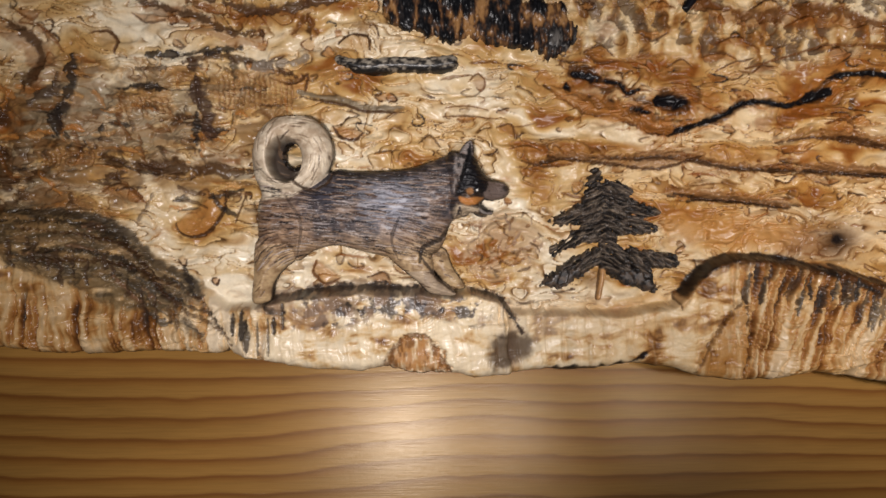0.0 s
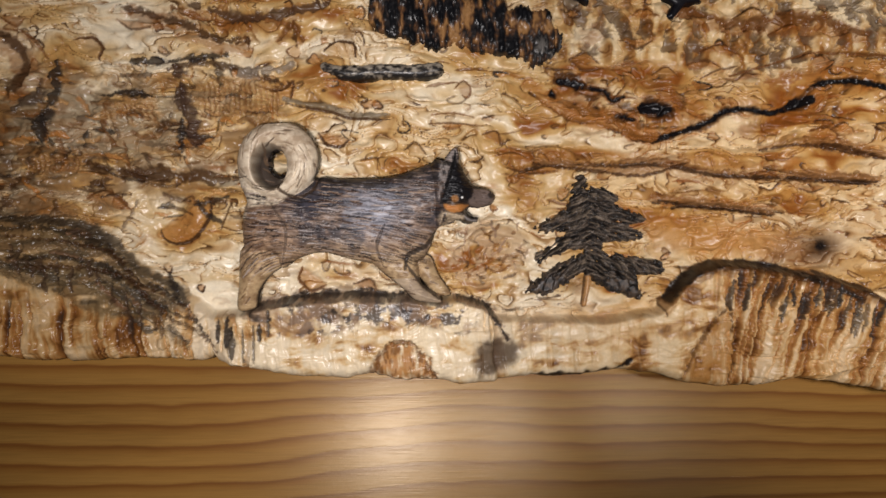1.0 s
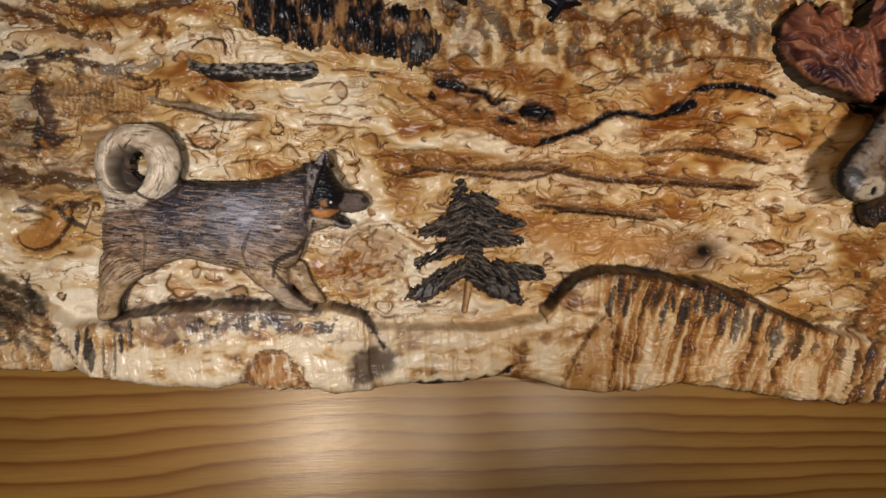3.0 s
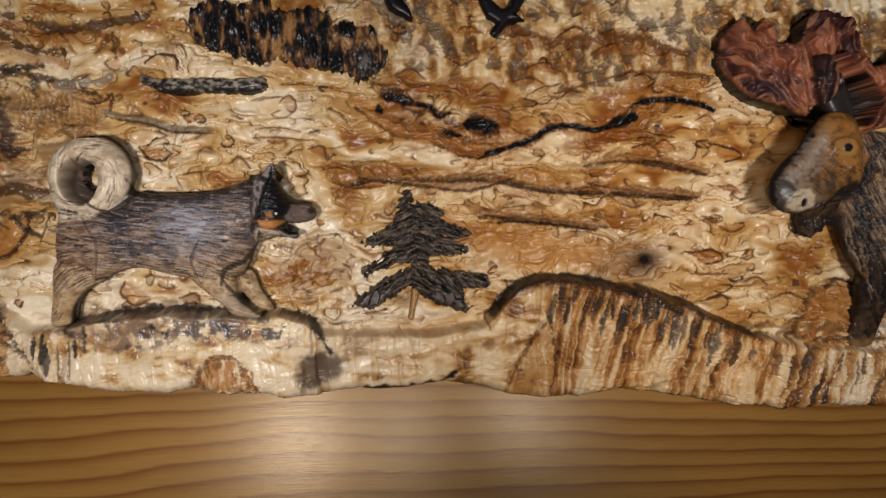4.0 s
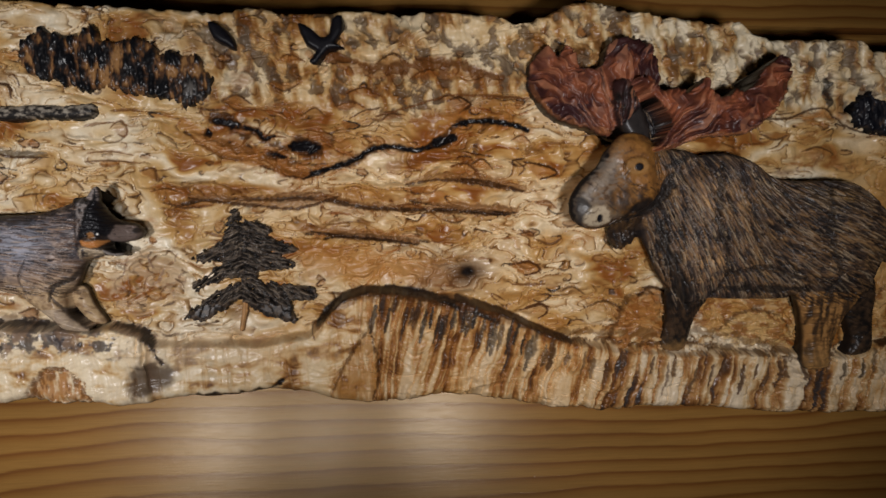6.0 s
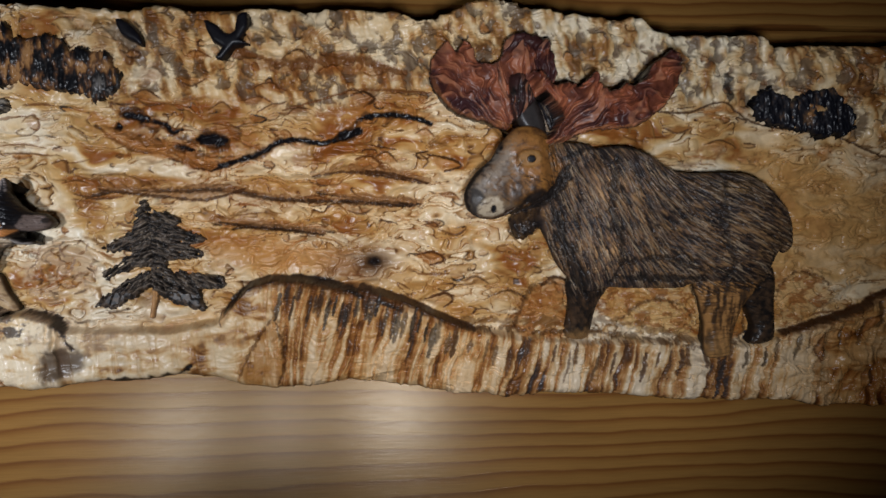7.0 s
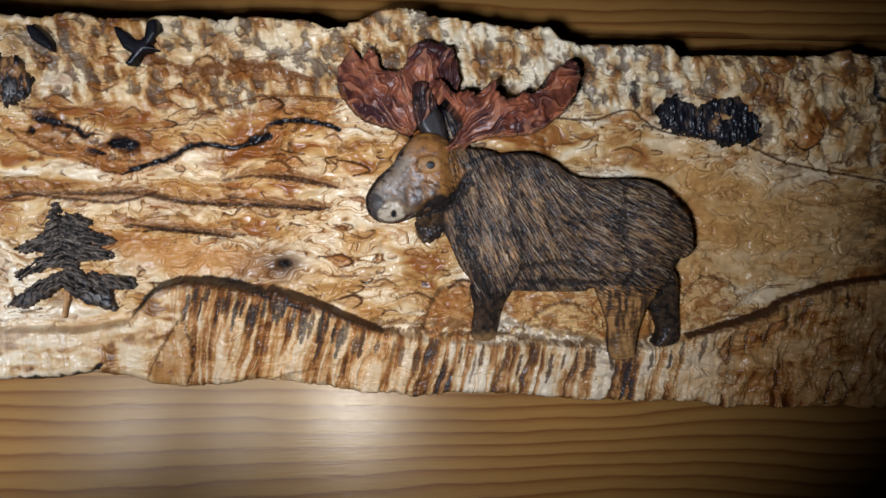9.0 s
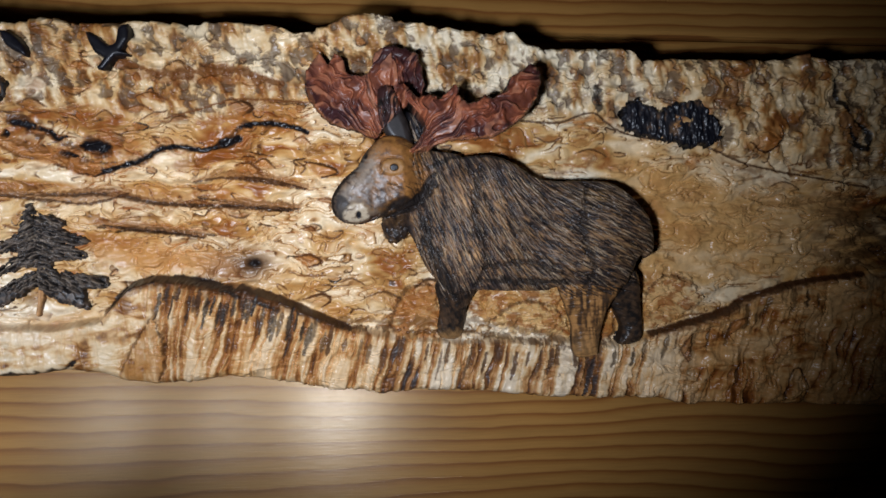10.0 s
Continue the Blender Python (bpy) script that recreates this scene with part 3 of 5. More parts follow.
S["spruce_low_left"] = [(111.4, -24.4), (99.8, -27.5), (91.5, -32.7), (83.6, -39.1), (89.4, -41.3), (95.7, -41.0), (103.0, -36.0), (111.0, -31.6)]
S["spruce_low_right"] = [(113.8, -23.0), (128.7, -26.3), (141.4, -28.7), (148.0, -31.5), (146.0, -35.5), (135.6, -35.6), (136.4, -45.3), (130.9, -44.9), (121.5, -40.1), (113.2, -34.1)]
S["bird_a"] = [(149.6, 99.1), (155.8, 96.0), (160.2, 91.8), (164.3, 93.4), (166.1, 100.5), (170.8, 101.8), (170.7, 94.5), (166.8, 89.2), (170.8, 86.2), (163.3, 85.9), (157.0, 79.2), (153.4, 80.5), (157.6, 85.5), (153.1, 88.6)]
S["bird_b"] = [(107.3, 101.7), (113.2, 99.5), (118.1, 93.8), (119.2, 88.2), (115.1, 90.3), (109.5, 94.2)]
S["moose_body"] = [(322.0, 16.2), (331.3, 20.2), (340.5, 22.6), (355.7, 22.7), (367.6, 18.1), (379.5, 9.9), (391.7, 6.8), (410.4, 5.7), (422.8, 2.8), (435.1, -7.1), (442.6, -18.4), (443.9, -34.0), (438.6, -38.6), (435.7, -37.2), (430.9, -45.6), (423.5, -53.8), (388.8, -51.2), (382.5, -52.6), (357.7, -50.8), (342.4, -49.1), (331.5, -51.3), (324.3, -44.1), (317.4, -34.5), (313.5, -23.6), (309.7, -12.8), (311.6, 2.0)]
S["moose_head"] = [(289.6, 26.7), (299.3, 34.7), (310.7, 33.0), (319.5, 26.8), (326.6, 18.3), (326.4, 6.8), (318.8, 0.9), (305.4, -4.1), (294.1, -7.4), (284.8, -9.7), (276.3, -8.0), (271.5, -2.8), (271.2, 4.9), (277.3, 13.7), (285.4, 20.1)]
S["moose_bell"] = [(296.2, -4.5), (311.2, -2.5), (312.5, -14.5), (303.3, -21.9), (297.3, -18.5)]
S["moose_leg_front"] = [(323.3, -42.9), (344.7, -46.0), (339.9, -59.6), (335.7, -77.1), (322.8, -75.4), (324.4, -60.0)]
S["moose_leg_hind"] = [(390.6, -48.0), (424.3, -50.4), (418.1, -65.9), (413.9, -87.0), (411.7, -93.2), (398.8, -92.1), (397.6, -75.4), (393.1, -62.4)]
S["moose_leg_far"] = [(419.1, -52.1), (434.8, -45.2), (439.9, -66.5), (441.7, -78.0), (439.7, -87.9), (427.0, -88.9), (429.4, -78.7), (423.4, -66.9)]
S["moose_ear"] = [(298.7, 59.9), (306.2, 59.6), (309.7, 50.0), (313.7, 39.7), (314.2, 29.5), (304.4, 31.5), (298.7, 41.9)]
S["antler_l"] = [(261.1, 73.1), (269.6, 81.5), (273.2, 74.6), (277.4, 79.7), (281.7, 77.2), (283.5, 69.5), (291.9, 67.7), (296.1, 71.9), (298.4, 79.4), (309.0, 82.5), (320.3, 77.9), (323.1, 64.8), (322.6, 56.8), (312.5, 49.9), (299.8, 38.7), (295.3, 34.1), (286.9, 38.1), (272.8, 43.6), (264.9, 52.8), (260.3, 61.8)]
S["antler_r"] = [(312.7, 27.2), (321.4, 36.5), (316.2, 46.5), (307.8, 58.3), (311.9, 60.6), (317.8, 53.2), (324.8, 54.6), (329.0, 51.0), (336.0, 57.2), (339.2, 56.2), (339.9, 49.9), (347.4, 48.1), (352.1, 52.5), (356.1, 50.3), (363.7, 54.8), (365.5, 60.1), (372.8, 63.8), (377.4, 67.1), (382.2, 62.3), (379.7, 49.4), (370.2, 38.6), (353.8, 29.6), (334.9, 29.5), (323.1, 26.7), (315.4, 24.8)]
S["moose_eye"] = (304.1, 18.3)
S["moose_nostril"] = (284.6, -4.5)
S["dog_ear_grey"] = [(48.5, 22.0), (52.2, 25.4), (54.6, 25.2), (53.8, 21.1), (51.0, 14.6), (48.5, 8.1), (46.1, 4.8), (46.7, 14.6)]
S["dog_mask"] = [(54.4, 22.8), (55.4, 19.5), (58.3, 14.6), (60.8, 10.9), (61.6, 8.1), (59.9, 4.4), (55.9, 4.0), (53.4, 5.6), (51.0, 4.8), (48.1, 2.8), (47.3, 4.8), (49.7, 10.5), (52.2, 16.2)]
S["dog_muzzle"] = [(60.8, 8.1), (64.8, 8.9), (69.7, 7.3), (71.4, 5.6), (69.3, 2.3), (64.8, 0.3), (59.9, 1.1), (59.1, 4.0)]
S["dog_muzzle_top"] = [(59.9, 11.7), (62.4, 9.3), (65.7, 8.9), (68.9, 8.1), (71.2, 6.0)]
S["dog_cheek_patch"] = [(48.1, 2.3), (51.8, 1.7), (55.9, 1.9), (59.1, 1.4), (56.7, -0.5), (52.6, -1.3), (49.3, -0.1)]
S["dog_brow_patch"] = [(51.4, 5.6), (53.8, 5.6), (54.2, 3.6), (51.8, 3.2)]
S["dog_mouth_gap"] = [(57.1, -0.8), (59.9, -1.1), (64.0, -3.5), (61.6, -4.6), (58.3, -3.4)]
S["dog_jaw"] = [(56.7, -3.0), (59.9, -5.7), (64.0, -5.5)]
S["dog_throat"] = [(46.9, -0.5), (53.4, -2.1), (56.7, -3.4), (55.0, -6.2), (51.0, -8.3), (46.5, -7.5)]
S["moose_brow"] = [(290.9, 30.1), (303.1, 31.1), (312.0, 25.0), (320.9, 18.8), (322.4, 13.1), (316.4, 6.0), (309.0, 7.4), (301.7, 10.7), (296.6, 17.6), (294.2, 23.3)]
S["moose_bridge"] = [(287.7, 23.8), (294.0, 21.5), (296.5, 15.7), (298.0, 10.0), (290.3, 7.7), (288.1, 2.3), (280.7, 2.8), (276.0, 2.1), (279.4, 11.2)]
S["moose_nose_tip"] = [(274.4, 6.0), (279.0, 4.7), (280.6, 0.9), (277.4, -4.5), (274.6, -5.2), (273.5, 0.4)]
S["moose_nose_pale"] = [(280.1, 0.9), (286.2, 1.5), (289.7, -2.5), (288.4, -7.1), (282.7, -8.6), (277.3, -6.3), (277.7, -2.6)]
S["moose_jaw_dark"] = [(301.1, 0.5), (308.7, 2.8), (316.2, 3.7), (315.1, 0.5), (308.3, -2.8), (300.8, -3.2), (295.0, -6.1)]
S["moose_lip"] = [(276.4, -6.3), (281.8, -9.0), (288.4, -8.0), (295.1, -4.7)]

INK, SOOT, UMBER, BROWN, RUST, ORANGE, TAN, CREAM, PALE, GREY = ((0.012, 0.011, 0.014), (0.03, 0.024, 0.022), (0.075, 0.036, 0.016), (0.17, 0.075, 0.024), (0.27, 0.105, 0.024),
    (0.40, 0.185, 0.05), (0.47, 0.285, 0.12), (0.61, 0.455, 0.265), (0.70, 0.575, 0.41), (0.17, 0.145, 0.12))

carving = tagged(new("wood_carving"), "varnished burl wood slab carved with dog, spruce and moose", "wood carving")
carving.matrix_world = SLAB

# ---------------------------------------------------------------- the slab
X0, X1, FRONT, BACK, PITCH, ROWS = -185.0, 625.0, -0.024, -0.006, 0.48, 430


def edge(names, x):
    p = np.array([q for n in names for q in S[n]])
    p = p[np.argsort(p[:, 0], kind="stable")]
    y = np.interp(x, p[:, 0], p[:, 1])
    slope = -0.1
    y = np.where(x < p[0, 0], p[0, 1] + slope * (x - p[0, 0]), y)
    return np.where(x > p[-1, 0], p[-1, 1] + slope * (x - p[-1, 0]), y)


xs = np.arange(X0, X1, PITCH)
zero = np.zeros_like(xs)
low = edge(("bottom_a", "bottom_b", "bottom_c"), xs) + 1.2 * (fbm(xs / 5, zero, 21) - 0.5)
high = edge(("top_edge",), xs) + 2.5 * (fbm(xs / 5, zero, 22) - 0.5)
ledge = edge(("ledge_a", "ledge_b", "ledge_c"), xs) + 1.5 * (fbm(xs / 6, zero, 23) - 0.5)
ends = np.minimum(xs - X0, X1 - xs)
mid = (low + high) / 2
pinch = np.sqrt(np.clip(1 - (1 - np.clip(ends / 25, 0, 1)) ** 2, 0.04, 1))
low, high = mid + (low - mid) * pinch, mid + (high - mid) * pinch
v = np.linspace(0, 1, ROWS)[:, None]
slab = Relief(np.repeat(xs[None], ROWS, 0), low + (high - low) * v)
x, z = slab.x, slab.z

# figure of the burl: wavy horizontal flow in the middle, upright streaks along both edges
wx = x + 16 * (fbm(x / 26, z / 16, 31, 3) - 0.5)
wz = z + 17 * (fbm(x / 24, z / 13, 41, 3) - 0.5) + 0.06 * (x - 150)
fleck = fbm(wx / 6, wz / 2.6, 61)
warm = fbm(x / 45, z / 30, 71, 3)


def blend(k, *stops):
    """Colour along stops of (place, colour)."""
    out = np.zeros(k.shape + (3,))
    for i in range(3):
        out[..., i] = np.interp(k, [p for p, _ in stops], [q[i] for _, q in stops])
    return out


def flames(sx, sz, seed, count):
    """Layers of growth: amber deepens across each layer up to a sharp edge."""
    f = fbm(wx / sx, wz / sz, seed, 2) * count
    return f - np.floor(f)


AMBER = (0.49, 0.30, 0.11)
slab.c[:] = blend(0.62 * fbm(wx / 30, wz / 9, 51, 3) + 0.55 * (warm - 0.5) + 0.19, (0.34, (0.77, 0.68, 0.52)), (0.47, (0.69, 0.56, 0.37)), (0.56, (0.58, 0.41, 0.20)), (0.62, AMBER), (0.7, RUST))
for i, (sx, sz, count, share) in enumerate(((24, 8.5, 5, 0.75), (12, 5.0, 4, 0.55))):
    layer = flames(sx, sz, 171 + 20 * i, count)
    here = step(0.40, 0.56, fbm(x / 19, z / 11, 175 + 20 * i, 3))
    slab.tint(slice(None), step(0.35, 1.0, layer) * here * share, AMBER)
    slab.tint(slice(None), step(0.78, 1.0, layer) * here * share, (0.21, 0.10, 0.03))
    broken = step(0.42, 0.55, fbm(x / 6, z / 4, 177 + 20 * i, 2))
    slab.tint(slice(None), step(0.90, 0.95, layer) * here * broken * 0.9, UMBER)
    slab.h += (1.3 - 0.5 * i) * here * (step(0.0, 0.25, layer) - step(0.82, 1.0, layer)) - 0.4
slab.tint(slice(None), step(0.62, 0.74, fleck) * 0.3, (0.36, 0.19, 0.07))
flat = 1 - 0.8 * np.exp(-((x - 113) / 34) ** 4 - ((z + 18) / 32) ** 4)
slab.h += flat * 5.0 * (fbm(wx / 22, wz / 10, 81, 2) - 0.5) + flat * 2.4 * (fbm(wx / 9, wz / 5, 91, 2) - 0.5)
# the ground of the carving lies deeper behind the moose
slab.h -= 5.0 * step(335, 470, x) * (1 - step(0, 35, z))

# upper band with upright bark-like flecks
seam = np.interp(xs, [X0, 60, 95, 150, 200, 260, 300, 340, 420, 470, 520, 570, X1], [75, 75, 66, 60, 48, 62, 64, 60, 40, 26, 12, 2, -2]) + 5 * (fbm(xs / 14, zero, 24) - 0.5)
upper = step(-3, 5, z - seam) * step(70, 120, x)
lean = x + 0.12 * z
bark = fbm(lean / 5.0, z / 11, 101, 3)
spots = fbm((lean + 5 * fleck) / 4.6, z / 7.5, 111, 3)
band = blend(0.62 * bark + 0.38 * fbm(x / 14, z / 14, 121, 3), (0.36, (0.76, 0.67, 0.50)), (0.47, (0.66, 0.53, 0.33)), (0.54, (0.53, 0.36, 0.17)), (0.6, (0.34, 0.18, 0.06)), (0.68, BROWN))
dark = step(0.55, 0.66, spots)[..., None]
band = band * (1 - 0.85 * dark) + np.array((0.12, 0.09, 0.07)) * 0.85 * dark
slab.c = slab.c * (1 - 0.88 * upper[..., None]) + band * 0.88 * upper[..., None]
slab.h += upper * (1.5 + 4.0 * (fbm(lean / 5.0, z / 11, 101, 2) - 0.5) - 1.6 * dark[..., 0])

# foreground ledge: rises below its crest, split by upright grooves
ground = step(-1.0, 3.0 + 5.0 * (1 - step(-75, -55, x)), ledge - z)
slant = x - 0.30 * z * step(150, 190, x) + 6 * (fbm(x / 22, z / 22, 131) - 0.5)
stripe = fbm(slant / 2.6, z / 34, 141)
wide_stripe = fbm(slant / 9, z / 50, 151)
rock = step(-50, -35, x) * (1 - step(55, 66, x))
soft_zone = step(62, 75, x) * (1 - step(166, 174, x))
k = 0.62 * stripe + 0.42 * wide_stripe
k = k - 0.025 + 0.3 * (fbm(x / 9, z / 9, 145, 3) - 0.5)
earth = blend(k, (0.36, PALE), (0.46, CREAM), (0.53, TAN), (0.59, (0.36, 0.19, 0.07)), (0.66, BROWN), (0.76, (0.07, 0.055, 0.05)))
plain = blend(0.6 * fbm(x / 12, z / 6, 161) + 0.4 * fleck + 0.06 * soft_zone, (0.46, (0.76, 0.65, 0.47)), (0.57, (0.66, 0.5, 0.29)), (0.64, TAN), (0.74, BROWN))
left = 1 - step(-75, -60, x)
calm = np.clip(0.85 * rock + 0.8 * soft_zone + 0.75 * left * step(-34, -22, z) + 0.75 * step(440, 480, x) * step(0.4, 0.55, fbm(x / 20, z / 14, 147, 2) + 0.1), 0, 0.9)[..., None]
earth = earth * (1 - calm) + plain * calm
slab.c = slab.c * (1 - ground[..., None]) + earth * ground[..., None]
groove = step(0.5, 0.62, stripe)
slab.h *= 1 - 0.75 * ground * np.clip(rock + soft_zone, 0, 1)
slab.h += ground * (8.0 - 3.0 * (1 - step(-66, -50, x)) + 5.0 * step(-60, -45, x) * (1 - step(60, 80, x)) + 4.0 * np.exp(-((x - 200) / 45) ** 2) * step(-85, -55, z) - 4.0 * step(450, 520, x) - (1 - calm[..., 0]) * (2.2 * groove + 4.0 * (wide_stripe - 0.5)))
slab.h += 7.0 * ground * step(440, 480, x) * (fbm(x / 16, z / 13, 149, 3) - 0.5)
slab.h += 2.0 * ground * step(0, 22, ledge - z) * (1 - step(-70, -50, x))

# small eyes and curls of the burl
rng = random.Random(7)
for i in range(380):
    cx = rng.uniform(X0 + 10, X1 - 10)
    j = min(int((cx - X0) / PITCH), len(xs) - 1)
    cz = rng.uniform(ledge[j] + 2, high[j] - 4)
    above = cz > seam[j]
    rx, rz, turn = rng.uniform(1.4, 5.0), rng.uniform(0.7, 1.9), rng.uniform(-0.55, 0.2)
    if above or rng.random() < 0.2:
        rx, rz, turn = rng.uniform(1.2, 2.8), rng.uniform(1.2, 3.0), rng.uniform(-1.5, 1.5)
    ct, st = math.cos(turn), math.sin(turn)

    def lens(a, k=1.0):
        px, pz = k * rx * math.cos(a), k * rz * (math.sin(a) + 0.25 * math.cos(2 * a))
        return cx + px * ct - pz * st, cz + px * st + pz * ct

    fill = rng.choice((ORANGE, TAN, RUST, TAN, BROWN, ORANGE))
    if rng.random() < 0.75:
        slab.patch([lens(6.2832 * n / 8) for n in range(8)], fill, rng.uniform(-0.6, 0.8), rng.uniform(0.3, 0.8), 0.5, 0.5, 200 + i % 17)
    a0, span = rng.uniform(0, 6.28), rng.uniform(2.8, 5.4)
    slab.stroke([lens(a0 + span * n / 6, 1.05) for n in range(7)], rng.uniform(0.4, 0.75), rng.choice((UMBER, UMBER, SOOT, BROWN)), -0.6, rng.uniform(0.65, 1.0), 0.5, True, 300 + i % 13)
for i in range(110):
    cx = rng.uniform(X0 + 10, X1 - 10)
    j = min(int((cx - X0) / PITCH), len(xs) - 1)
    cz = rng.uniform(ledge[j] + 4, high[j] - 4)
    rx, rz = rng.uniform(4, 13), rng.uniform(1.5, 4.5)
    pts = [(cx + rx * math.cos(0.785 * n) * rng.uniform(0.7, 1.2), cz + rz * math.sin(0.785 * n) * rng.uniform(0.6, 1.3)) for n in range(8)]
    slab.patch(pts, rng.choice((RUST, BROWN, ORANGE, BROWN)), rng.uniform(-0.8, 0.4), rng.uniform(0.35, 0.75), 2.2, 2.0, 620 + i % 23, (5, 2.5, 0.32, 0.55))
# short dashes along the flow
for i in range(170):
    cx = rng.uniform(X0 + 10, X1 - 10)
    j = min(int((cx - X0) / PITCH), len(xs) - 1)
    cz = rng.uniform(ledge[j] + 2, max(seam[j], ledge[j] + 6))
    l, t = rng.uniform(2, 9), rng.uniform(-0.3, 0.12)
    slab.stroke([(cx - l, cz - l * t), (cx - l * 0.2, cz + rng.uniform(-0.8, 0.8)), (cx + l, cz + l * t)], rng.uniform(0.3, 0.9), rng.choice((BROWN, RUST, UMBER, BROWN)), -0.5, rng.uniform(0.5, 0.9), 0.5, True, 400 + i % 11)

# the larger curls
for i, pts in enumerate(CURLS):
    big = len(pts) > 3
    if len(pts) > 2:
        slab.patch(pts, (ORANGE, TAN, RUST)[i % 3], 1.1, 0.6, 0.8, 0.6, 700 + i)
    slab.stroke(pts, 0.95 if big else 0.65, (UMBER, (0.11, 0.05, 0.02), BROWN, UMBER)[i % 4], -0.9, 0.95 if big else 0.75, 0.5, True, 720 + i)

# large stains, bark inclusions and carved scenery
slab.patch([(-175, 30), (-150, 62), (-125, 66), (-120, 40), (-128, 10), (-150, 0), (-175, 5)], UMBER, 0.5, 0.9, 6, 6, 6, (8, 5, 0.25, 0.5))
slab.patch([(-140, 74), (-60, 64), (-28, 60), (-22, 40), (-50, 26), (-60, 12), (-80, 14), (-100, 8), (-140, 6)], (0.25, 0.145, 0.065), 1.2, 0.7, 5, 6, 8, (10, 5, 0.3, 0.52))
slab.patch([(-140, 70), (-90, 64), (-60, 56), (-70, 34), (-110, 26), (-140, 20)], (0.33, 0.27, 0.18), 0.6, 0.6, 5, 5, 10, (12, 3, 0.45, 0.6))
for i in range(150):
    cx, cz = rng.uniform(-152, -24), rng.uniform(2, 70)
    l, t = rng.uniform(2, 8), rng.choice((rng.uniform(-0.4, 0.2), rng.uniform(-0.4, 0.2), rng.uniform(1, 2.5)))
    dx, dz = l * math.cos(t), l * math.sin(t)
    slab.stroke([(cx - dx, cz - dz), (cx + rng.uniform(-1, 1), cz + rng.uniform(-1.5, 1.5)), (cx + dx, cz + dz)], rng.uniform(0.5, 1.6), rng.choice((UMBER, BROWN, (0.1, 0.055, 0.03), SOOT, ORANGE, TAN)), rng.choice((-1.0, 1.2)), rng.uniform(0.5, 0.9), 0.9, True, 800 + i % 19)
for n in ("cabin_wall_a", "cabin_wall_b", "cabin_wall_c"):
    slab.patch(S[n], (0.45, 0.26, 0.10), 0.9, 0.55, 2.0, 5.0, 9, (7, 5, 0.3, 0.55))
    a = np.array(S[n])
    for q in np.arange(a[:, 0].min() + 1.5, a[:, 0].max(), 2.3):
        slab.stroke([(q, a[:, 1].max() - 1.0 - rng.uniform(0, 2)), (q + 0.8, a[:, 1].mean()), (q + 0.2, a[:, 1].min() + rng.uniform(0, 2))], 0.55, BROWN, -0.9, rng.uniform(0.3, 0.75), 0.8)
for n, w, c, d in (("cabin_roof", 2.0, INK, 0.6), ("left_leg_a", 3.2, SOOT, 1.0), ("left_leg_b", 4.2, (0.07, 0.04, 0.03), 1.2), ("left_leg_c", 1.8, SOOT, 0.8), ("left_back", 4.6, (0.10, 0.07, 0.05), 1.0), ("hut_roof_line", 2.2, UMBER, 0.8),
                   ("left_beam", 2.2, SOOT, 0.6), ("left_band", 4.2, UMBER, -0.8), ("left_brown_a", 2.0, BROWN, -0.8), ("left_brown_b", 1.6, UMBER, -0.6), ("grey_top", 2.6, (0.26, 0.21, 0.16), 1.0)):
    slab.stroke(S[n], w * 0.85, c, d, 0.85, 1.3)
slab.patch(S["smooth_zone"], (0.50, 0.28, 0.10), 0.0, 0.75, 4, 3, 20)
slab.patch(S["wrinkle_zone"], (0.52, 0.38, 0.24), 0.8, 0.75, 3, 3, 21, (4, 3, 0.3, 0.5))
for i in range(46):
    cx, cz, l, t = rng.uniform(52, 86), rng.uniform(-32, -7), rng.uniform(1.2, 3.6), rng.uniform(-1.6, 1.6)
    slab.stroke([(cx - l * math.cos(t), cz - l * math.sin(t)), (cx + rng.uniform(-1, 1), cz + rng.uniform(-1, 1)), (cx + l * math.cos(t), cz + l * math.sin(t))], rng.uniform(0.35, 0.7), rng.choice((BROWN, UMBER, (0.3, 0.2, 0.14))), rng.choice((-1.0, 0.7)), rng.uniform(0.4, 0.8), 0.9, True, 60 + i % 9)
slab.patch(S["brown_corner"], RUST, -0.4, 0.55, 4, 4, 22, (9, 4, 0.3, 0.5))
slab.patch(S["brown_corner"], UMBER, -0.4, 0.8, 3, 4, 23, (6, 2.5, 0.5, 0.62))
for n, w, cc in (("top_streak_a", 2.0, UMBER), ("top_streak_b", 2.4, (0.09, 0.05, 0.03)), ("top_streak_c", 2.6, UMBER), ("swirl_a", 1.2, BROWN), ("amber_a", 3.0, BROWN)):
    slab.stroke([(p0, p1 - w) for p0, p1 in S[n]], w * 2.0, RUST, 0.2, 0.5, 1.2)
    slab.stroke(S[n], w, cc, -0.8, 0.85, 1.2)
slab.stroke(S["grey_branch"], 2.0, (0.2, 0.16, 0.11), 1.2, 0.85, 0.5)
slab.stroke([(a, b - 1.6) for a, b in S["grey_branch"]], 0.8, UMBER, -0.6, 0.9, 0.5)
for n, w in (("pocket_a", 2.7), ("pocket_b", 2.2), ("pocket_c", 1.9), ("pocket_d", 3.9), ("pocket_e", 1.9), ("crack_fork_a", 1.3), ("crack_fork_b", 1.2), ("crack_fork_c", 1.2)):
    slab.stroke(S[n], w * 2.4, RUST, 0.2, 0.6, 0.9)
    slab.stroke(S[n], w * 1.5, UMBER, -0.3, 0.85, 0.9)
    slab.stroke(S[n], w, INK, -0.9, 1.0, 0.9)
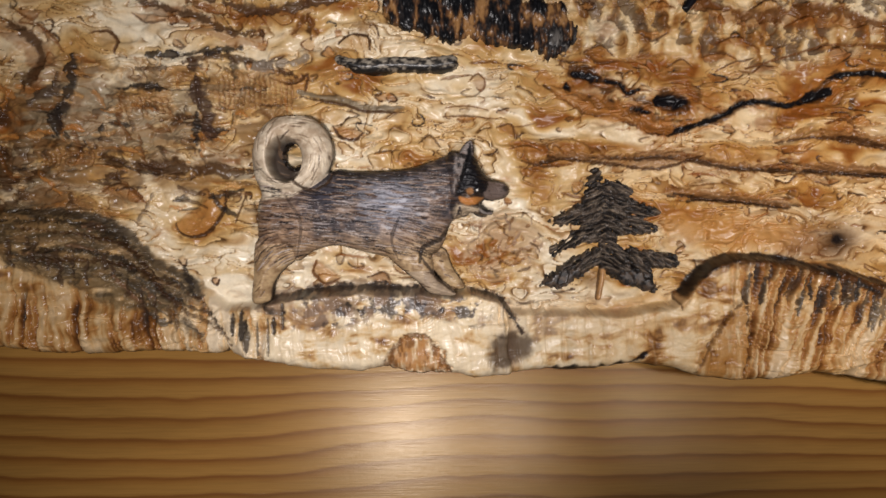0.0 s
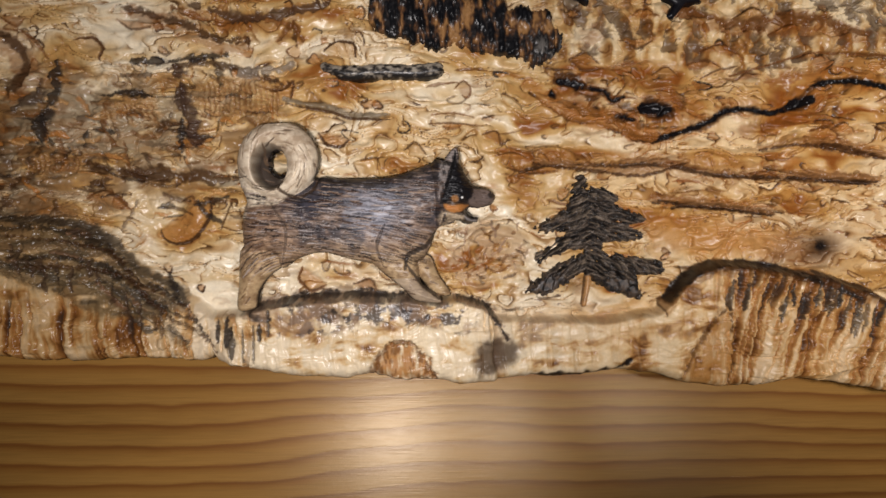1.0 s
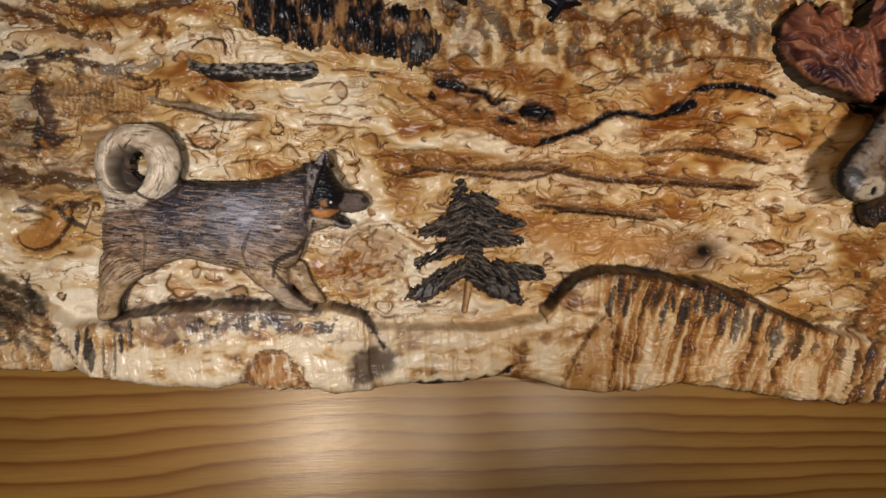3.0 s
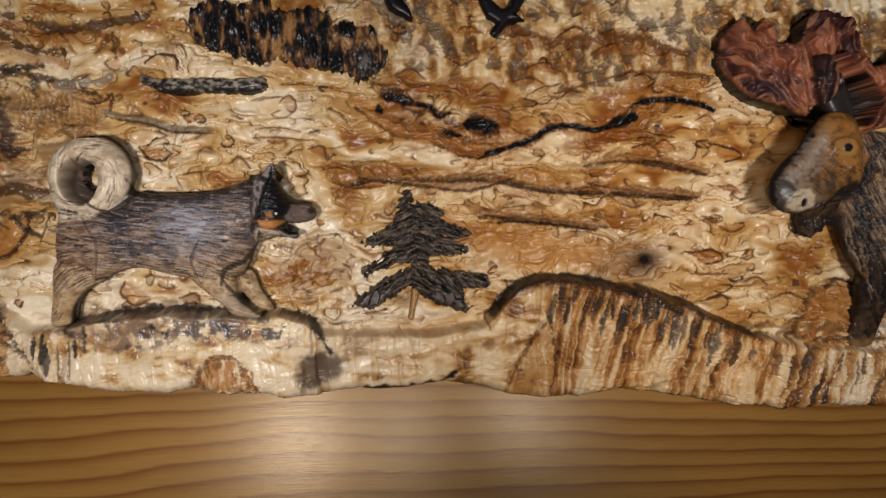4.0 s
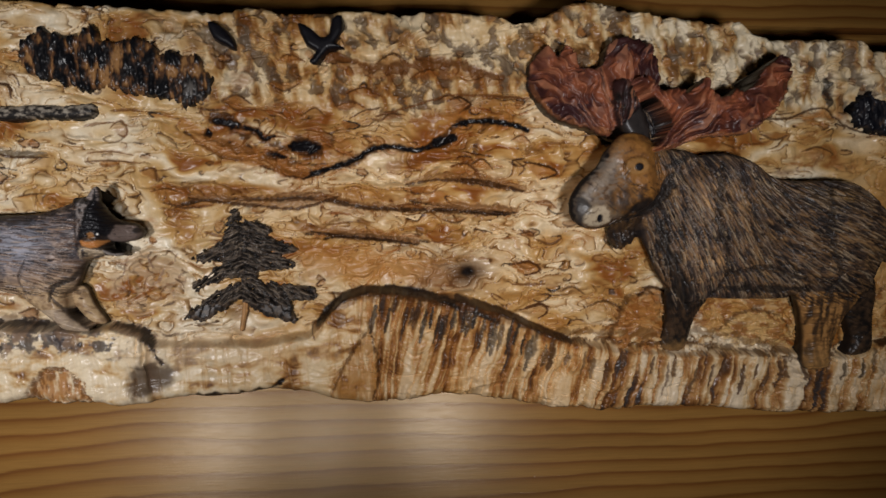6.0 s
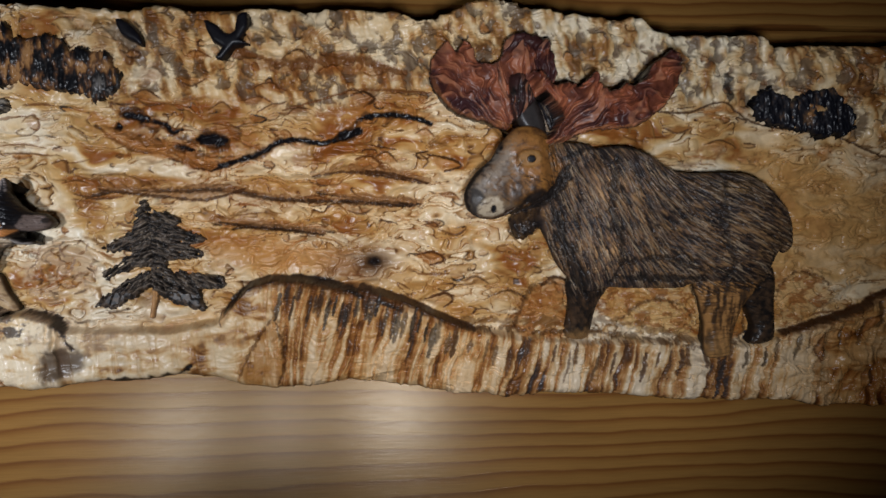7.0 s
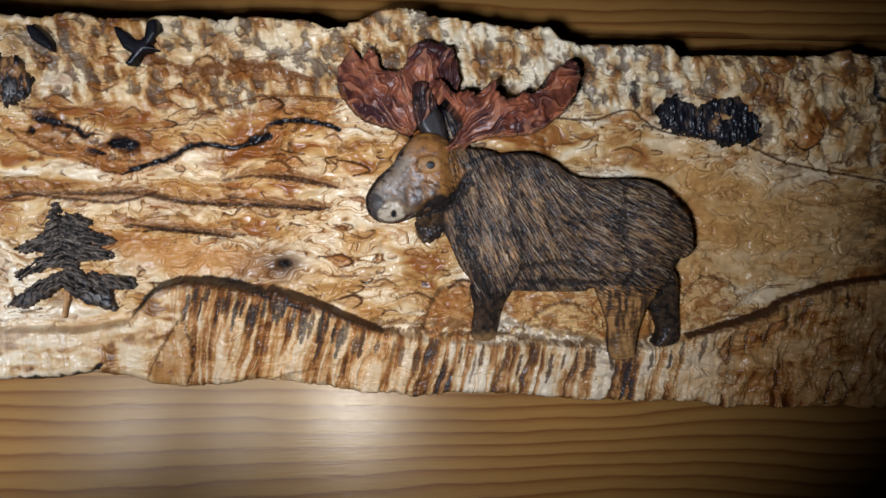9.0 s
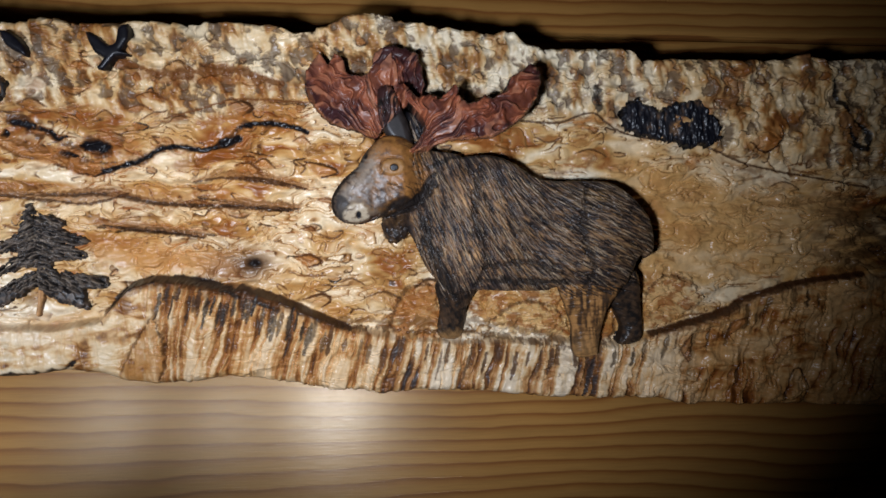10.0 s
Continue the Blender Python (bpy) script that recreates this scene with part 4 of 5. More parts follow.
for n, w in (("crack_a", 1.5), ("crack_b", 1.7), ("crack_knob", 2.8)):
    slab.stroke(S[n], w * 3, ORANGE, 0.3, 0.45, 0.9)
    slab.stroke(S[n], w * 1.5, UMBER, -0.2, 0.75, 0.7)
    slab.stroke(S[n], w * 0.95, INK, -0.7, 1.0, 0.6, False)
slab.stroke(S["crack_low"], 1.0, UMBER, -0.8, 0.95, 0.9, False)
slab.stroke([(a, b + 3) for a, b in S["crack_low"]], 5.5, ORANGE, 0.3, 0.6, 0.7)
for n, w, c in (("flow_a", 3.4, BROWN), ("flow_b", 2.0, BROWN), ("flow_c", 1.6, UMBER), ("flow_d", 1.8, (0.11, 0.065, 0.03)), ("flow_e", 1.7, (0.12, 0.085, 0.05)), ("flow_r", 2.4, UMBER)):
    slab.stroke([(a, b + 1.5) for a, b in S[n]], w * 1.8, RUST, -0.4, 0.35, 0.9)
    slab.stroke(S[n], w * 0.6, c, -1.4, 0.65, 0.8)
    slab.stroke([(a, b - 0.6) for a, b in S[n]], w * 0.35, (0.045, 0.026, 0.016), -0.5, 0.8, 1.0)
for i, n in enumerate("abcdef"):
    line = S["lens_line_" + n]
    slab.stroke([(a, b + 1.2) for a, b in line], 2.6, (0.30, 0.17, 0.08), 1.0, 0.6, 0.8, True, 60 + i)
    slab.stroke(line, 1.0, (UMBER, (0.05, 0.03, 0.02))[i % 2], -0.9, 0.85, 0.8, True, 70 + i)
kx, kz = S["knot"]


def oval(cx, cz, rx, rz, n=10):
    return [(cx + rx * math.cos(6.2832 * i / n), cz + rz * math.sin(6.2832 * i / n)) for i in range(n)]


slab.patch(oval(kx - 6, kz - 1, 19, 11), (0.24, 0.13, 0.07), -0.5, 0.6, 8, 3, 14)
slab.patch(oval(kx, kz, 8, 5.5), UMBER, -0.6, 0.8, 4.5, 1.5, 15)
slab.patch(oval(kx + 0.5, kz, 3.6, 2.6), INK, -1.6, 0.95, 1.6, 0.8, 16)
slab.patch([(425, 12), (470, 8), (520, -4), (575, -14), (585, -50), (520, -56), (470, -62), (440, -50)], (0.55, 0.37, 0.165), 0.0, 0.65, 8, 6, 13)
bx, bz = S["brown_patch_right"]
slab.patch(oval(bx + 25, bz, 38, 26), UMBER, -0.5, 0.7, 12, 8, 17, (14, 4, 0.32, 0.55))
slab.patch([(70, -62), (66, -48), (80, -44), (120, -46), (135, -52), (125, -64), (95, -62)], PALE, 0.0, 0.35, 4, 3, 18)
def crest(name, w, colour, seed):
    """A burnt crest: ragged, broken, darker in the middle."""
    line = S[name]
    slab.stroke([(a, b - w * 0.9) for a, b in line], w * 1.7, BROWN, 0.1, 0.55, 0.9, True, seed)
    slab.stroke([(a, b - w * 0.5) for a, b in line], w * 1.1, UMBER, 0.2, 0.8, 0.7, True, seed + 1)
    slab.stroke([(a, b - w * 0.2) for a, b in line], w * 0.85, colour, 0.1, 0.95, 0.55, False, seed + 2)


S["hill_crest"] = S["hill_left"][:6]
slab.patch(S["hill_left"], (0.23, 0.175, 0.105), 1.0, 0.9, 2.5, 3, 19, (10, 4, 0.15, 0.35))
slab.patch(S["hill_left"], (0.10, 0.082, 0.062), 0.4, 0.7, 2.0, 3, 24, (14, 3.0, 0.46, 0.6))
slab.patch(S["hill_left"], (0.34, 0.235, 0.13), 0.4, 0.6, 1.0, 3, 25, (9, 3.5, 0.56, 0.66))
slab.stroke([(a, b - 1.5) for a, b in S["hill_crest"]], 2.2, (0.06, 0.048, 0.038), 0.3, 0.75, 0.7, True, 910)
for k in range(70):
    u, drop = rng.uniform(0, 4.2), rng.uniform(2, 26)
    (ax, az), (bx, bz) = S["hill_crest"][int(u)], S["hill_crest"][int(u) + 1]
    cx, cz, l = ax + (bx - ax) * (u % 1), az + (bz - az) * (u % 1) - drop, rng.uniform(3, 9)
    t = math.atan2(bz - az, bx - ax) + rng.uniform(-0.3, 0.3)
    slab.stroke([(cx - l * math.cos(t), cz - l * math.sin(t)), (cx, cz + rng.uniform(-1.2, 1.2)), (cx + l * math.cos(t), cz + l * math.sin(t))], rng.uniform(0.5, 1.8), rng.choice((SOOT, (0.20, 0.16, 0.11), (0.34, 0.27, 0.18), (0.24, 0.15, 0.10), (0.12, 0.11, 0.10))), rng.choice((-1.0, 1.0)), rng.uniform(0.4, 0.85), 1.2, True, 940 + k % 15)
for k in range(5):
    slab.stroke([(a + 3 * k, b - 5 - 4.5 * k + rng.uniform(-1, 1)) for a, b in S["hill_crest"]], rng.uniform(0.6, 1.3), (SOOT, UMBER, (0.26, 0.19, 0.12))[k % 3], rng.choice((-0.8, 0.8)), 0.7, 1.6, True, 915 + k)

for n, w in (("rock_top_a", 2.1), ("rock_top_b", 1.3), ("rock_dark_a", 2.4), ("rock_dark_b", 3.4), ("rock_dark_c", 2.6)):
    slab.stroke(S[n], w * 1.8, (0.2, 0.13, 0.09), -0.2, 0.6, 1.4, True, 26)
    slab.stroke(S[n], w, SOOT, -0.4, 0.9, 1.2, True, 27)
slab.patch(S["rock_burn"], (0.07, 0.058, 0.058), -0.2, 0.85, 2, 3, 57, (5, 4, 0.46, 0.56))
slab.patch(S["rock_burn"], (0.33, 0.22, 0.14), 0, 0.6, 3, 4, 58, (6, 9, 0.44, 0.56))
slab.patch([(a * 1.0 + 1, b + 1.5) for a, b in S["rock_block"]], (0.085, 0.055, 0.038), -0.4, 0.85, 3.0, 2.5, 28)
slab.patch(S["scallop"], ORANGE, -2.0, 0.85, 0.8, 3.2, 29, (1.6, 6, 0.25, 0.6))
slab.patch(S["scallop"], BROWN, -0.6, 0.7, 1.5, 3.0, 32, (2.0, 5, 0.5, 0.62))
slab.stroke(S["scallop"], 1.0, BROWN, -0.7, 0.7, 2.0)
slab.stroke(S["bark_low"], 3.2, INK, -0.6, 0.97, 0.8, True, 30)
slab.patch(S["tri_scale"], (0.45, 0.25, 0.085), 1.6, 0.75, 0.6, 2.2, 31, (2, 12, 0.28, 0.5))
slab.stroke(S["tri_scale"][:3], 0.8, UMBER, -0.8, 0.6, 1.6)
slab.stroke(S["tri_scale"][2:], 0.9, UMBER, -0.9, 0.7, 1.6)
for k, (line, tint, rise) in enumerate((([(296, -72), (300, -58), (308, -47), (320, -46), (326, -60), (322, -75)], (0.40, 0.19, 0.055), 3.5), ([(345, -52), (360, -47), (392, -48), (398, -62), (396, -76), (370, -72), (346, -66)], (0.50, 0.28, 0.085), 2.5),
                                       ([(352, -70), (372, -60), (392, -66), (396, -80), (370, -78)], (0.60, 0.40, 0.17), 2.0), ([(410, -56), (424, -64), (426, -84), (414, -86)], (0.46, 0.24, 0.07), 2.5), ([(446, -62), (458, -52), (474, -56), (480, -68), (462, -78), (448, -80)], (0.60, 0.43, 0.22), 3.0))):
    slab.patch(line, tint, rise, 0.8, 1.6, 4.0, 980 + k, (7, 6, 0.25, 0.5))
    slab.patch(line, RUST, -0.8, 0.7, 2.0, 4.0, 986 + k, (5, 4, 0.52, 0.62))
    slab.stroke(line[:4], 0.9, UMBER, -0.9, 0.6, 1.8, True, 992 + k)
slab.stroke([(270, -62), (300, -66), (330, -68), (350, -70), (372, -76), (398, -84)], 2.6, (0.16, 0.085, 0.03), 0.8, 0.6, 1.8, True, 998)
slab.stroke([(270, -66), (305, -71), (335, -74), (365, -80), (400, -88), (430, -87)], 1.4, UMBER, -1.2, 0.7, 1.8, True, 999)
crest("crest_right", 2.4, SOOT, 930)
crest("crest_right_b", 2.2, (0.06, 0.035, 0.022), 950)
slab.stroke(S["tree_small"], 3.2, SOOT, 0.6, 0.85, 0.9, True, 35)
for n, w, c in (("line_upper_r", 0.7, UMBER), ("line_upper_l", 0.6, BROWN)):
    slab.stroke(S[n], w, c, -1.0, 0.9, 0.5, False)
slab.stroke(S["dark_r_a"], 2.0, INK, -0.8, 0.95, 0.6)
slab.stroke(S["dark_r_b"], 1.7, INK, -0.8, 0.95, 0.6)
crest("mound_r", 1.8, UMBER, 970)
slab.stroke(S["scallop_r"], 0.6, UMBER, -1.0, 0.9, 0.3, False)
# dark upright burns below the crests
for a, b, n, dark in ((-150, -75, 14, (0.09, 0.06, 0.045)), (-58, -28, 7, SOOT), (176, 262, 26, (0.05, 0.045, 0.045)), (262, 420, 22, (0.12, 0.07, 0.04)), (420, 560, 14, (0.10, 0.075, 0.05))):
    for i in range(n):
        cx = a + (b - a) * (i + rng.uniform(0.1, 0.9)) / n
        j = int((cx - X0) / PITCH)
        t0 = ledge[j] - rng.uniform(2, 9) - (12 if a == -150 else 0)
        l = rng.uniform(6, 17)
        s = 0.30 if cx > 170 else 0.05
        slab.stroke([(cx, t0), (cx - s * l * 0.5, t0 - l * 0.5), (cx - s * l, t0 - l)], rng.uniform(0.8, 1.9), dark, -0.7, rng.uniform(0.6, 0.95), 0.6, True, 500 + i)

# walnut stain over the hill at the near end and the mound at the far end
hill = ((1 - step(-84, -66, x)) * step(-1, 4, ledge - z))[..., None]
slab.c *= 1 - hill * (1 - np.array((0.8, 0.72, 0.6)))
mound = (step(446, 490, x) * step(-1, 4, ledge - z) * (0.6 + 0.8 * fbm(x / 18, z / 14, 153, 3)))[..., None]
slab.c *= 1 - np.clip(mound, 0, 1) * (1 - np.array((0.72, 0.58, 0.40)))

# amber varnish, thickest between the dog and the moose and towards the far end
amber = np.clip(step(75, 150, x) * (1 - 0.95 * step(265, 320, x)) + 1.7 * step(400, 500, x) + 0.5 * (1 - step(-150, -110, x)), 0, 1) * (0.36 + 0.7 * (fbm(x / 30, z / 22, 191, 3) - 0.3))
amber = np.clip(amber, 0, 1)[..., None]
slab.c *= 1 - amber * (1 - np.array((0.95, 0.76, 0.48)))

# shadow gap under the slab, painted as a thin dark line on its bottom edge
slab.tint(slice(None), 1 - step(0.3, 1.3, z - low + 0.8 * (fbm(x / 4, z / 4, 195) - 0.5)), (0.045, 0.025, 0.014))

# the slab swells up under the head and the fore antler, where they join it
for n, rise, off in (("moose_head", 17.0, 0.5), ("antler_r", 13.0, 2.0), ("moose_body", 8.0, 0.5), ("dog_body", 7.0, 0.5)):
    line = curve(S[n], True, 4)
    w = slab.window(line, 2)
    slab.h[w] += rise * step(off, off + 7, inside(x[w], z[w], line))

# rounded rims
e_low, e_high = z - low, high - z
slab.h -= 8.0 * (1 - np.sqrt(1 - (1 - np.clip(e_low / 5.0, 0, 1)) ** 2)) + 5.0 * (1 - np.sqrt(1 - (1 - np.clip(e_high / 3.5, 0, 1)) ** 2))
e_side = np.clip(np.minimum(x - X0, X1 - x) / 6.0, 0, 1)
slab.h -= 8.0 * (1 - np.sqrt(1 - (1 - e_side) ** 2))


def padded(a, value=None):
    p = np.pad(a, ((1, 1), (1, 1)) + ((0, 0),) * (a.ndim - 2), mode="edge")
    if value is not None:
        p[0], p[-1], p[:, 0], p[:, -1] = value, value, value, value
    return p


def behind(ids):
    return np.stack([ids[0, :-1], ids[-1, :-1], ids[-1, 1:], ids[0, 1:]], -1)


px, pz = padded(slab.x) / 1000, padded(slab.z) / 1000
py = padded(FRONT - slab.h / 1000, BACK)
front = padded(slab.c)
fore = (padded(ledge[None] - slab.z, -9.0) > -2.0)[:-1, :-1]
zone = padded(slab.x)[:-1, :-1]
zones = (("hill_relief", fore & (zone < -62), "grey-brown carved hill with upright grooves"), ("rock_relief", fore & (zone >= -62) & (zone < 66), "pale carved rock with burnt top"),
         ("bank_relief", fore & (zone >= 66) & (zone < 140), "honey-coloured carved bank"), ("ridge_relief", fore & (zone >= 140) & (zone < 275), "striped carved ridge with a burnt crest"),
         ("ground_relief", fore & (zone >= 275) & (zone < 445), "striped carved ground"), ("mound_relief", fore & (zone >= 445), "brown carved mound"))
hang("plaque", mesh_of("plaque", px, py, pz, front, ~fore, behind), BURL, carving, "figured burl wood with dark bark inclusions")
for name, keep, label in zones:
    hang(name, mesh_of(name, px, py, pz, front, keep), BURL, carving, label)


# ---------------------------------------------------------------- carved figures
def figure_grid(names, margin, res):
    p = np.array([q for n in names for q in S[n]])
    (x0, z0), (x1, z1) = p.min(0) - margin, p.max(0) + margin
    gx, gz = np.meshgrid(np.arange(x0, x1, res), np.arange(z0, z1, res))
    r = Relief(gx, gz)
    r.s, r.rim = np.full(gx.shape, -99.0), np.zeros(gx.shape)
    r.h[:] = -99.0
    r.thin = 1.0
    return r


def piece(r, line, radius, rise, base, colour, join=1.2, closed_n=4):
    """Adds one rounded mass to a figure and stains it."""
    s = inside(r.x, r.z, curve(line, True, closed_n)) if isinstance(line, list) else line
    dome = np.sqrt(1 - (1 - np.clip(s / radius, 0, 1)) ** 2)
    h = np.where(s > 0, base + rise * dome, -99)
    w = step(-join * 0.5, join * 0.5, h - r.h) * (s > -0.6)
    r.h = np.where(s > 0, np.maximum(h, r.h), r.h)
    r.c = r.c * (1 - w[..., None]) + colour * w[..., None]
    r.rim = np.where(s > r.s, base, r.rim)
    r.s = np.maximum(r.s, s)
    return s


def finish(r, name, material, label, under=0.0):
    """Closes a figure down to the slab; under: how far its sides are cut in below the rim."""
    k = np.clip(-r.s / 0.9, 0, 1)
    h = np.where(r.s > 0, np.maximum(r.h, -4), r.rim * (1 - k) - 4 * k)
    gz, gx = np.gradient(r.s)
    size = np.hypot(gx, gz) + 1e-6
    cut_in = under * np.clip(r.rim, 0, 30) / 13.0 * k * r.thin
    x, z = r.x + cut_in * gx / size, r.z + cut_in * gz / size
    # undercut sides and the outline's edge are coloured near black as painted contact shade
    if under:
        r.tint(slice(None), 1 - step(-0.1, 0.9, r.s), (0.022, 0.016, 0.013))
    far = r.s < -1.3
    keep = ~(far[:-1, :-1] & far[:-1, 1:] & far[1:, 1:] & far[1:, :-1])
    return hang(name, mesh_of(name, x / 1000, FRONT - h / 1000, z / 1000, r.c, keep), material, carving, label)


def hatch(r, angle, length, width, seed):
    """Fine carved hair along an angle that may vary over the grid."""
    ca, sa = np.cos(angle), np.sin(angle)
    x, z = r.x - r.x.mean(), r.z - r.z.mean()
    bend = 2.4 * (fbm(r.x / 7, r.z / 7, seed + 5) - 0.5)
    return fbm((x * ca + z * sa) / length, (-x * sa + z * ca + bend) / width, seed, 2)


def hairs(r, count, angle, length, width, colours, where, depth, seed):
    """Single carved hairs, each a short cut along the angle at its place."""
    pick = random.Random(seed)
    rows, cols = r.x.shape
    done = 0
    for _ in range(count * 6):
        i, j = pick.randrange(rows), pick.randrange(cols)
        if done >= count:
            break
        if r.s[i, j] < 0.6 or not where[i, j]:
            continue
        done += 1
        a, l = angle[i, j] + pick.uniform(-0.16, 0.16), length * pick.uniform(0.5, 1.2)
        cx, cz, b = r.x[i, j], r.z[i, j], pick.uniform(-0.12, 0.12) * l
        dx, dz = math.cos(a) * l / 2, math.sin(a) * l / 2
        r.stroke([(cx - dx, cz - dz), (cx - dz / l * b, cz + dx / l * b), (cx + dx, cz + dz)], width * pick.uniform(0.7, 1.3), pick.choice(colours), depth, pick.uniform(0.5, 0.95), 0.2, True, seed % 7)


# dog; its outlines drawn in towards its breast, as it stands well proud of the slab
for n in [n for n in S if n.startswith("dog_") or n.startswith("tail_")]:
    S[n] = [(42 + 0.974 * (a - 42), 0.98 * b) for a, b in S[n]] if isinstance(S[n], list) else (42 + 0.974 * (S[n][0] - 42), 0.98 * S[n][1])
d = figure_grid(("dog_body", "dog_head", "dog_ear", "dog_leg_hind", "dog_leg_front", "dog_tail_left"), 12, 0.3)
n1, n2 = fbm(d.x / 9, d.z / 7, 601), fbm(d.x / 2.5, d.z / 2, 611)
coat = blend(0.6 * n1 + 0.4 * n2 + 0.006 * (d.z - 0), (0.28, (0.36, 0.26, 0.19)), (0.42, (0.21, 0.155, 0.125)), (0.52, (0.12, 0.10, 0.10)), (0.68, (0.045, 0.04, 0.043)))
silver = np.exp(-((d.x - S["dog_silver"][0]) / 12) ** 2 - ((d.z - S["dog_silver"][1]) / 10) ** 2)[..., None] * 0.85
coat = coat * (1 - silver) + np.array((0.40, 0.40, 0.45)) * silver
blue = np.exp(-((d.x + 12) / 14) ** 2 - ((d.z - 6) / 7) ** 2)[..., None] * 0.75
coat = coat * (1 - blue) + np.array((0.055, 0.055, 0.075)) * blue
rump = (1 - step(-34, -8, d.x + 0.3 * d.z))[..., None] * 0.8
coat = coat * (1 - rump) + blend(n2, (0.3, (0.44, 0.29, 0.18)), (0.7, (0.20, 0.12, 0.075))) * rump
tan_leg = blend(n2, (0.3, (0.52, 0.38, 0.22)), (0.7, (0.30, 0.20, 0.11)))
low_tan = (1 - step(-24, -6, d.z))[..., None]
coat = coat * (1 - low_tan * 0.75) + tan_leg * low_tan * 0.75
piece(d, S["dog_leg_far"], 4, 4, 5.0, tan_leg * 0.9)
piece(d, S["dog_body"], 13, 12, 10.0, coat)
piece(d, S["dog_leg_hind"], 7, 7, 10.0, np.where((d.z > -20)[..., None], 0.5 * coat + 0.5 * tan_leg, tan_leg))
piece(d, S["dog_leg_front"], 5, 6, 13.5, np.where((d.z > -28)[..., None], coat * 0.6 + tan_leg * 0.4, 0.5 * tan_leg + 0.5 * np.array((0.42, 0.36, 0.30))))
mask = blend(n2, (0.3, (0.03, 0.027, 0.028)), (0.7, (0.012, 0.011, 0.012)))
muzzle = step(S["dog_eye"][0] + 3, S["dog_eye"][0] + 8, d.x)[..., None]
mask = mask * (1 - muzzle) + np.array((0.15, 0.115, 0.10)) * muzzle
cheek = np.exp(-((d.x - S["dog_cheek"][0]) / 4.5) ** 2 - ((d.z - S["dog_cheek"][1]) / 2.4) ** 2)[..., None] * 0.2
mask = mask * (1 - cheek) + np.array((0.42, 0.21, 0.07)) * cheek
neck = step(S["dog_eye"][0] - 13, S["dog_eye"][0] - 5, d.x + 2.0 * (n2 - 0.5))[..., None]
mask = coat * (1 - neck) + mask * neck
piece(d, S["dog_head"], 7, 8, 17.0 - 9.0 * step(54, 68, d.x), mask)
piece(d, S["dog_ear"], 2.6, 3.5, 17.0, np.array((0.27, 0.23, 0.21)) * (0.6 + 0.8 * n2[..., None]))
# curled tail: a thick ring round a hole
tx, tz = S["tail_centre"]
a = np.arctan2(d.z - tz, d.x - tx)
outer = 17.3 - np.hypot((d.x - tx) * 1.0, (d.z - tz) * 1.03)
hx, hz = S["tail_hole"]
inner = np.hypot((d.x - hx) / 3.7, (d.z - hz) / 5.0)
ix, iz = S["tail_inner"]
hollow = np.hypot((d.x - ix) / 6.9, (d.z - iz) / 9.4)
tail_s = np.minimum(outer, (inner - 1) * 3.7)
tail_c = blend(n2 + 0.12 * np.sin(a), (0.3, (0.72, 0.62, 0.48)), (0.75, (0.44, 0.34, 0.24)))
piece(d, tail_s, 9.0, 10.0, 14.0, tail_c)
piece(d, S["dog_tail_left"], 4, 5, 13.0, tail_c * 0.8)
bowl = 1 - step(0.75, 1.12, hollow)
d.h -= np.where(d.s > 0, 11 * bowl, 0)
d.tint(slice(None), bowl * (1 - 0.65 * step(hx - 2, hx + 4, d.x)) * 0.95, (0.05, 0.036, 0.03))
d.stroke(S["tail_tip"], 0.9, (0.07, 0.045, 0.03), -1.2, 0.9, 0.5)
lay = -0.15 - 0.25 * step(0, 40, d.x) * step(0, -14, d.z) + 1.0 * (1 - step(-40, -14, d.x)) * step(-2, -18, d.z)
lay = np.where(outer > 0, a + 1.57 + 0.25, lay)
fur = hatch(d, np.full(d.x.shape, -0.15), 6, 0.8, 621)
trunk = (outer <= 0)
d.h -= np.where((d.s > 0.8) & trunk, 0.35 * step(0.5, 0.64, fur), 0)
d.tint(slice(None), step(0.5, 0.66, fur) * 0.22 * trunk * step(-26, -14, d.z), SOOT)
low_leg = d.z < -22
hairs(d, 520, lay, 8.0, 0.26, ((0.014, 0.012, 0.014), (0.022, 0.018, 0.018), (0.035, 0.025, 0.022), (0.11, 0.06, 0.035)), trunk & ~low_leg, -0.6, 631)
hairs(d, 260, lay, 7.0, 0.24, ((0.34, 0.27, 0.22), (0.30, 0.21, 0.15), (0.40, 0.35, 0.33)), trunk & ~low_leg & (d.x < 45), 0.15, 641)
hairs(d, 60, lay, 4.0, 0.36, (UMBER, (0.1, 0.06, 0.035)), low_leg, -0.25, 651)
hairs(d, 190, lay, 6.0, 0.28, ((0.2, 0.13, 0.08), (0.12, 0.08, 0.055), (0.62, 0.52, 0.38)), outer > 0, -0.3, 661)
d.stroke(S["dog_back"], 2.6, (0.03, 0.024, 0.022), 0.0, 0.7, 1.2)
for n, w, k in (("dog_chest", 1.2, 0.8), ("dog_shoulder", 0.6, 0.5), ("dog_thigh", 0.6, 0.45)):
    d.stroke(S[n], w, SOOT, -0.9, k)
# crease shade beside the legs, drawn in as dark strokes
for n in ("dog_leg_edge_a", "dog_leg_edge_b", "dog_leg_edge_c"):
    d.stroke(S[n], 0.9, (0.04, 0.03, 0.026), -0.6, 0.8, 0.5)
d.patch(S["dog_throat"], (0.50, 0.40, 0.28), 0.0, 0.75, 1.2, 1.0, 54, (1.6, 1.2, 0.25, 0.5))
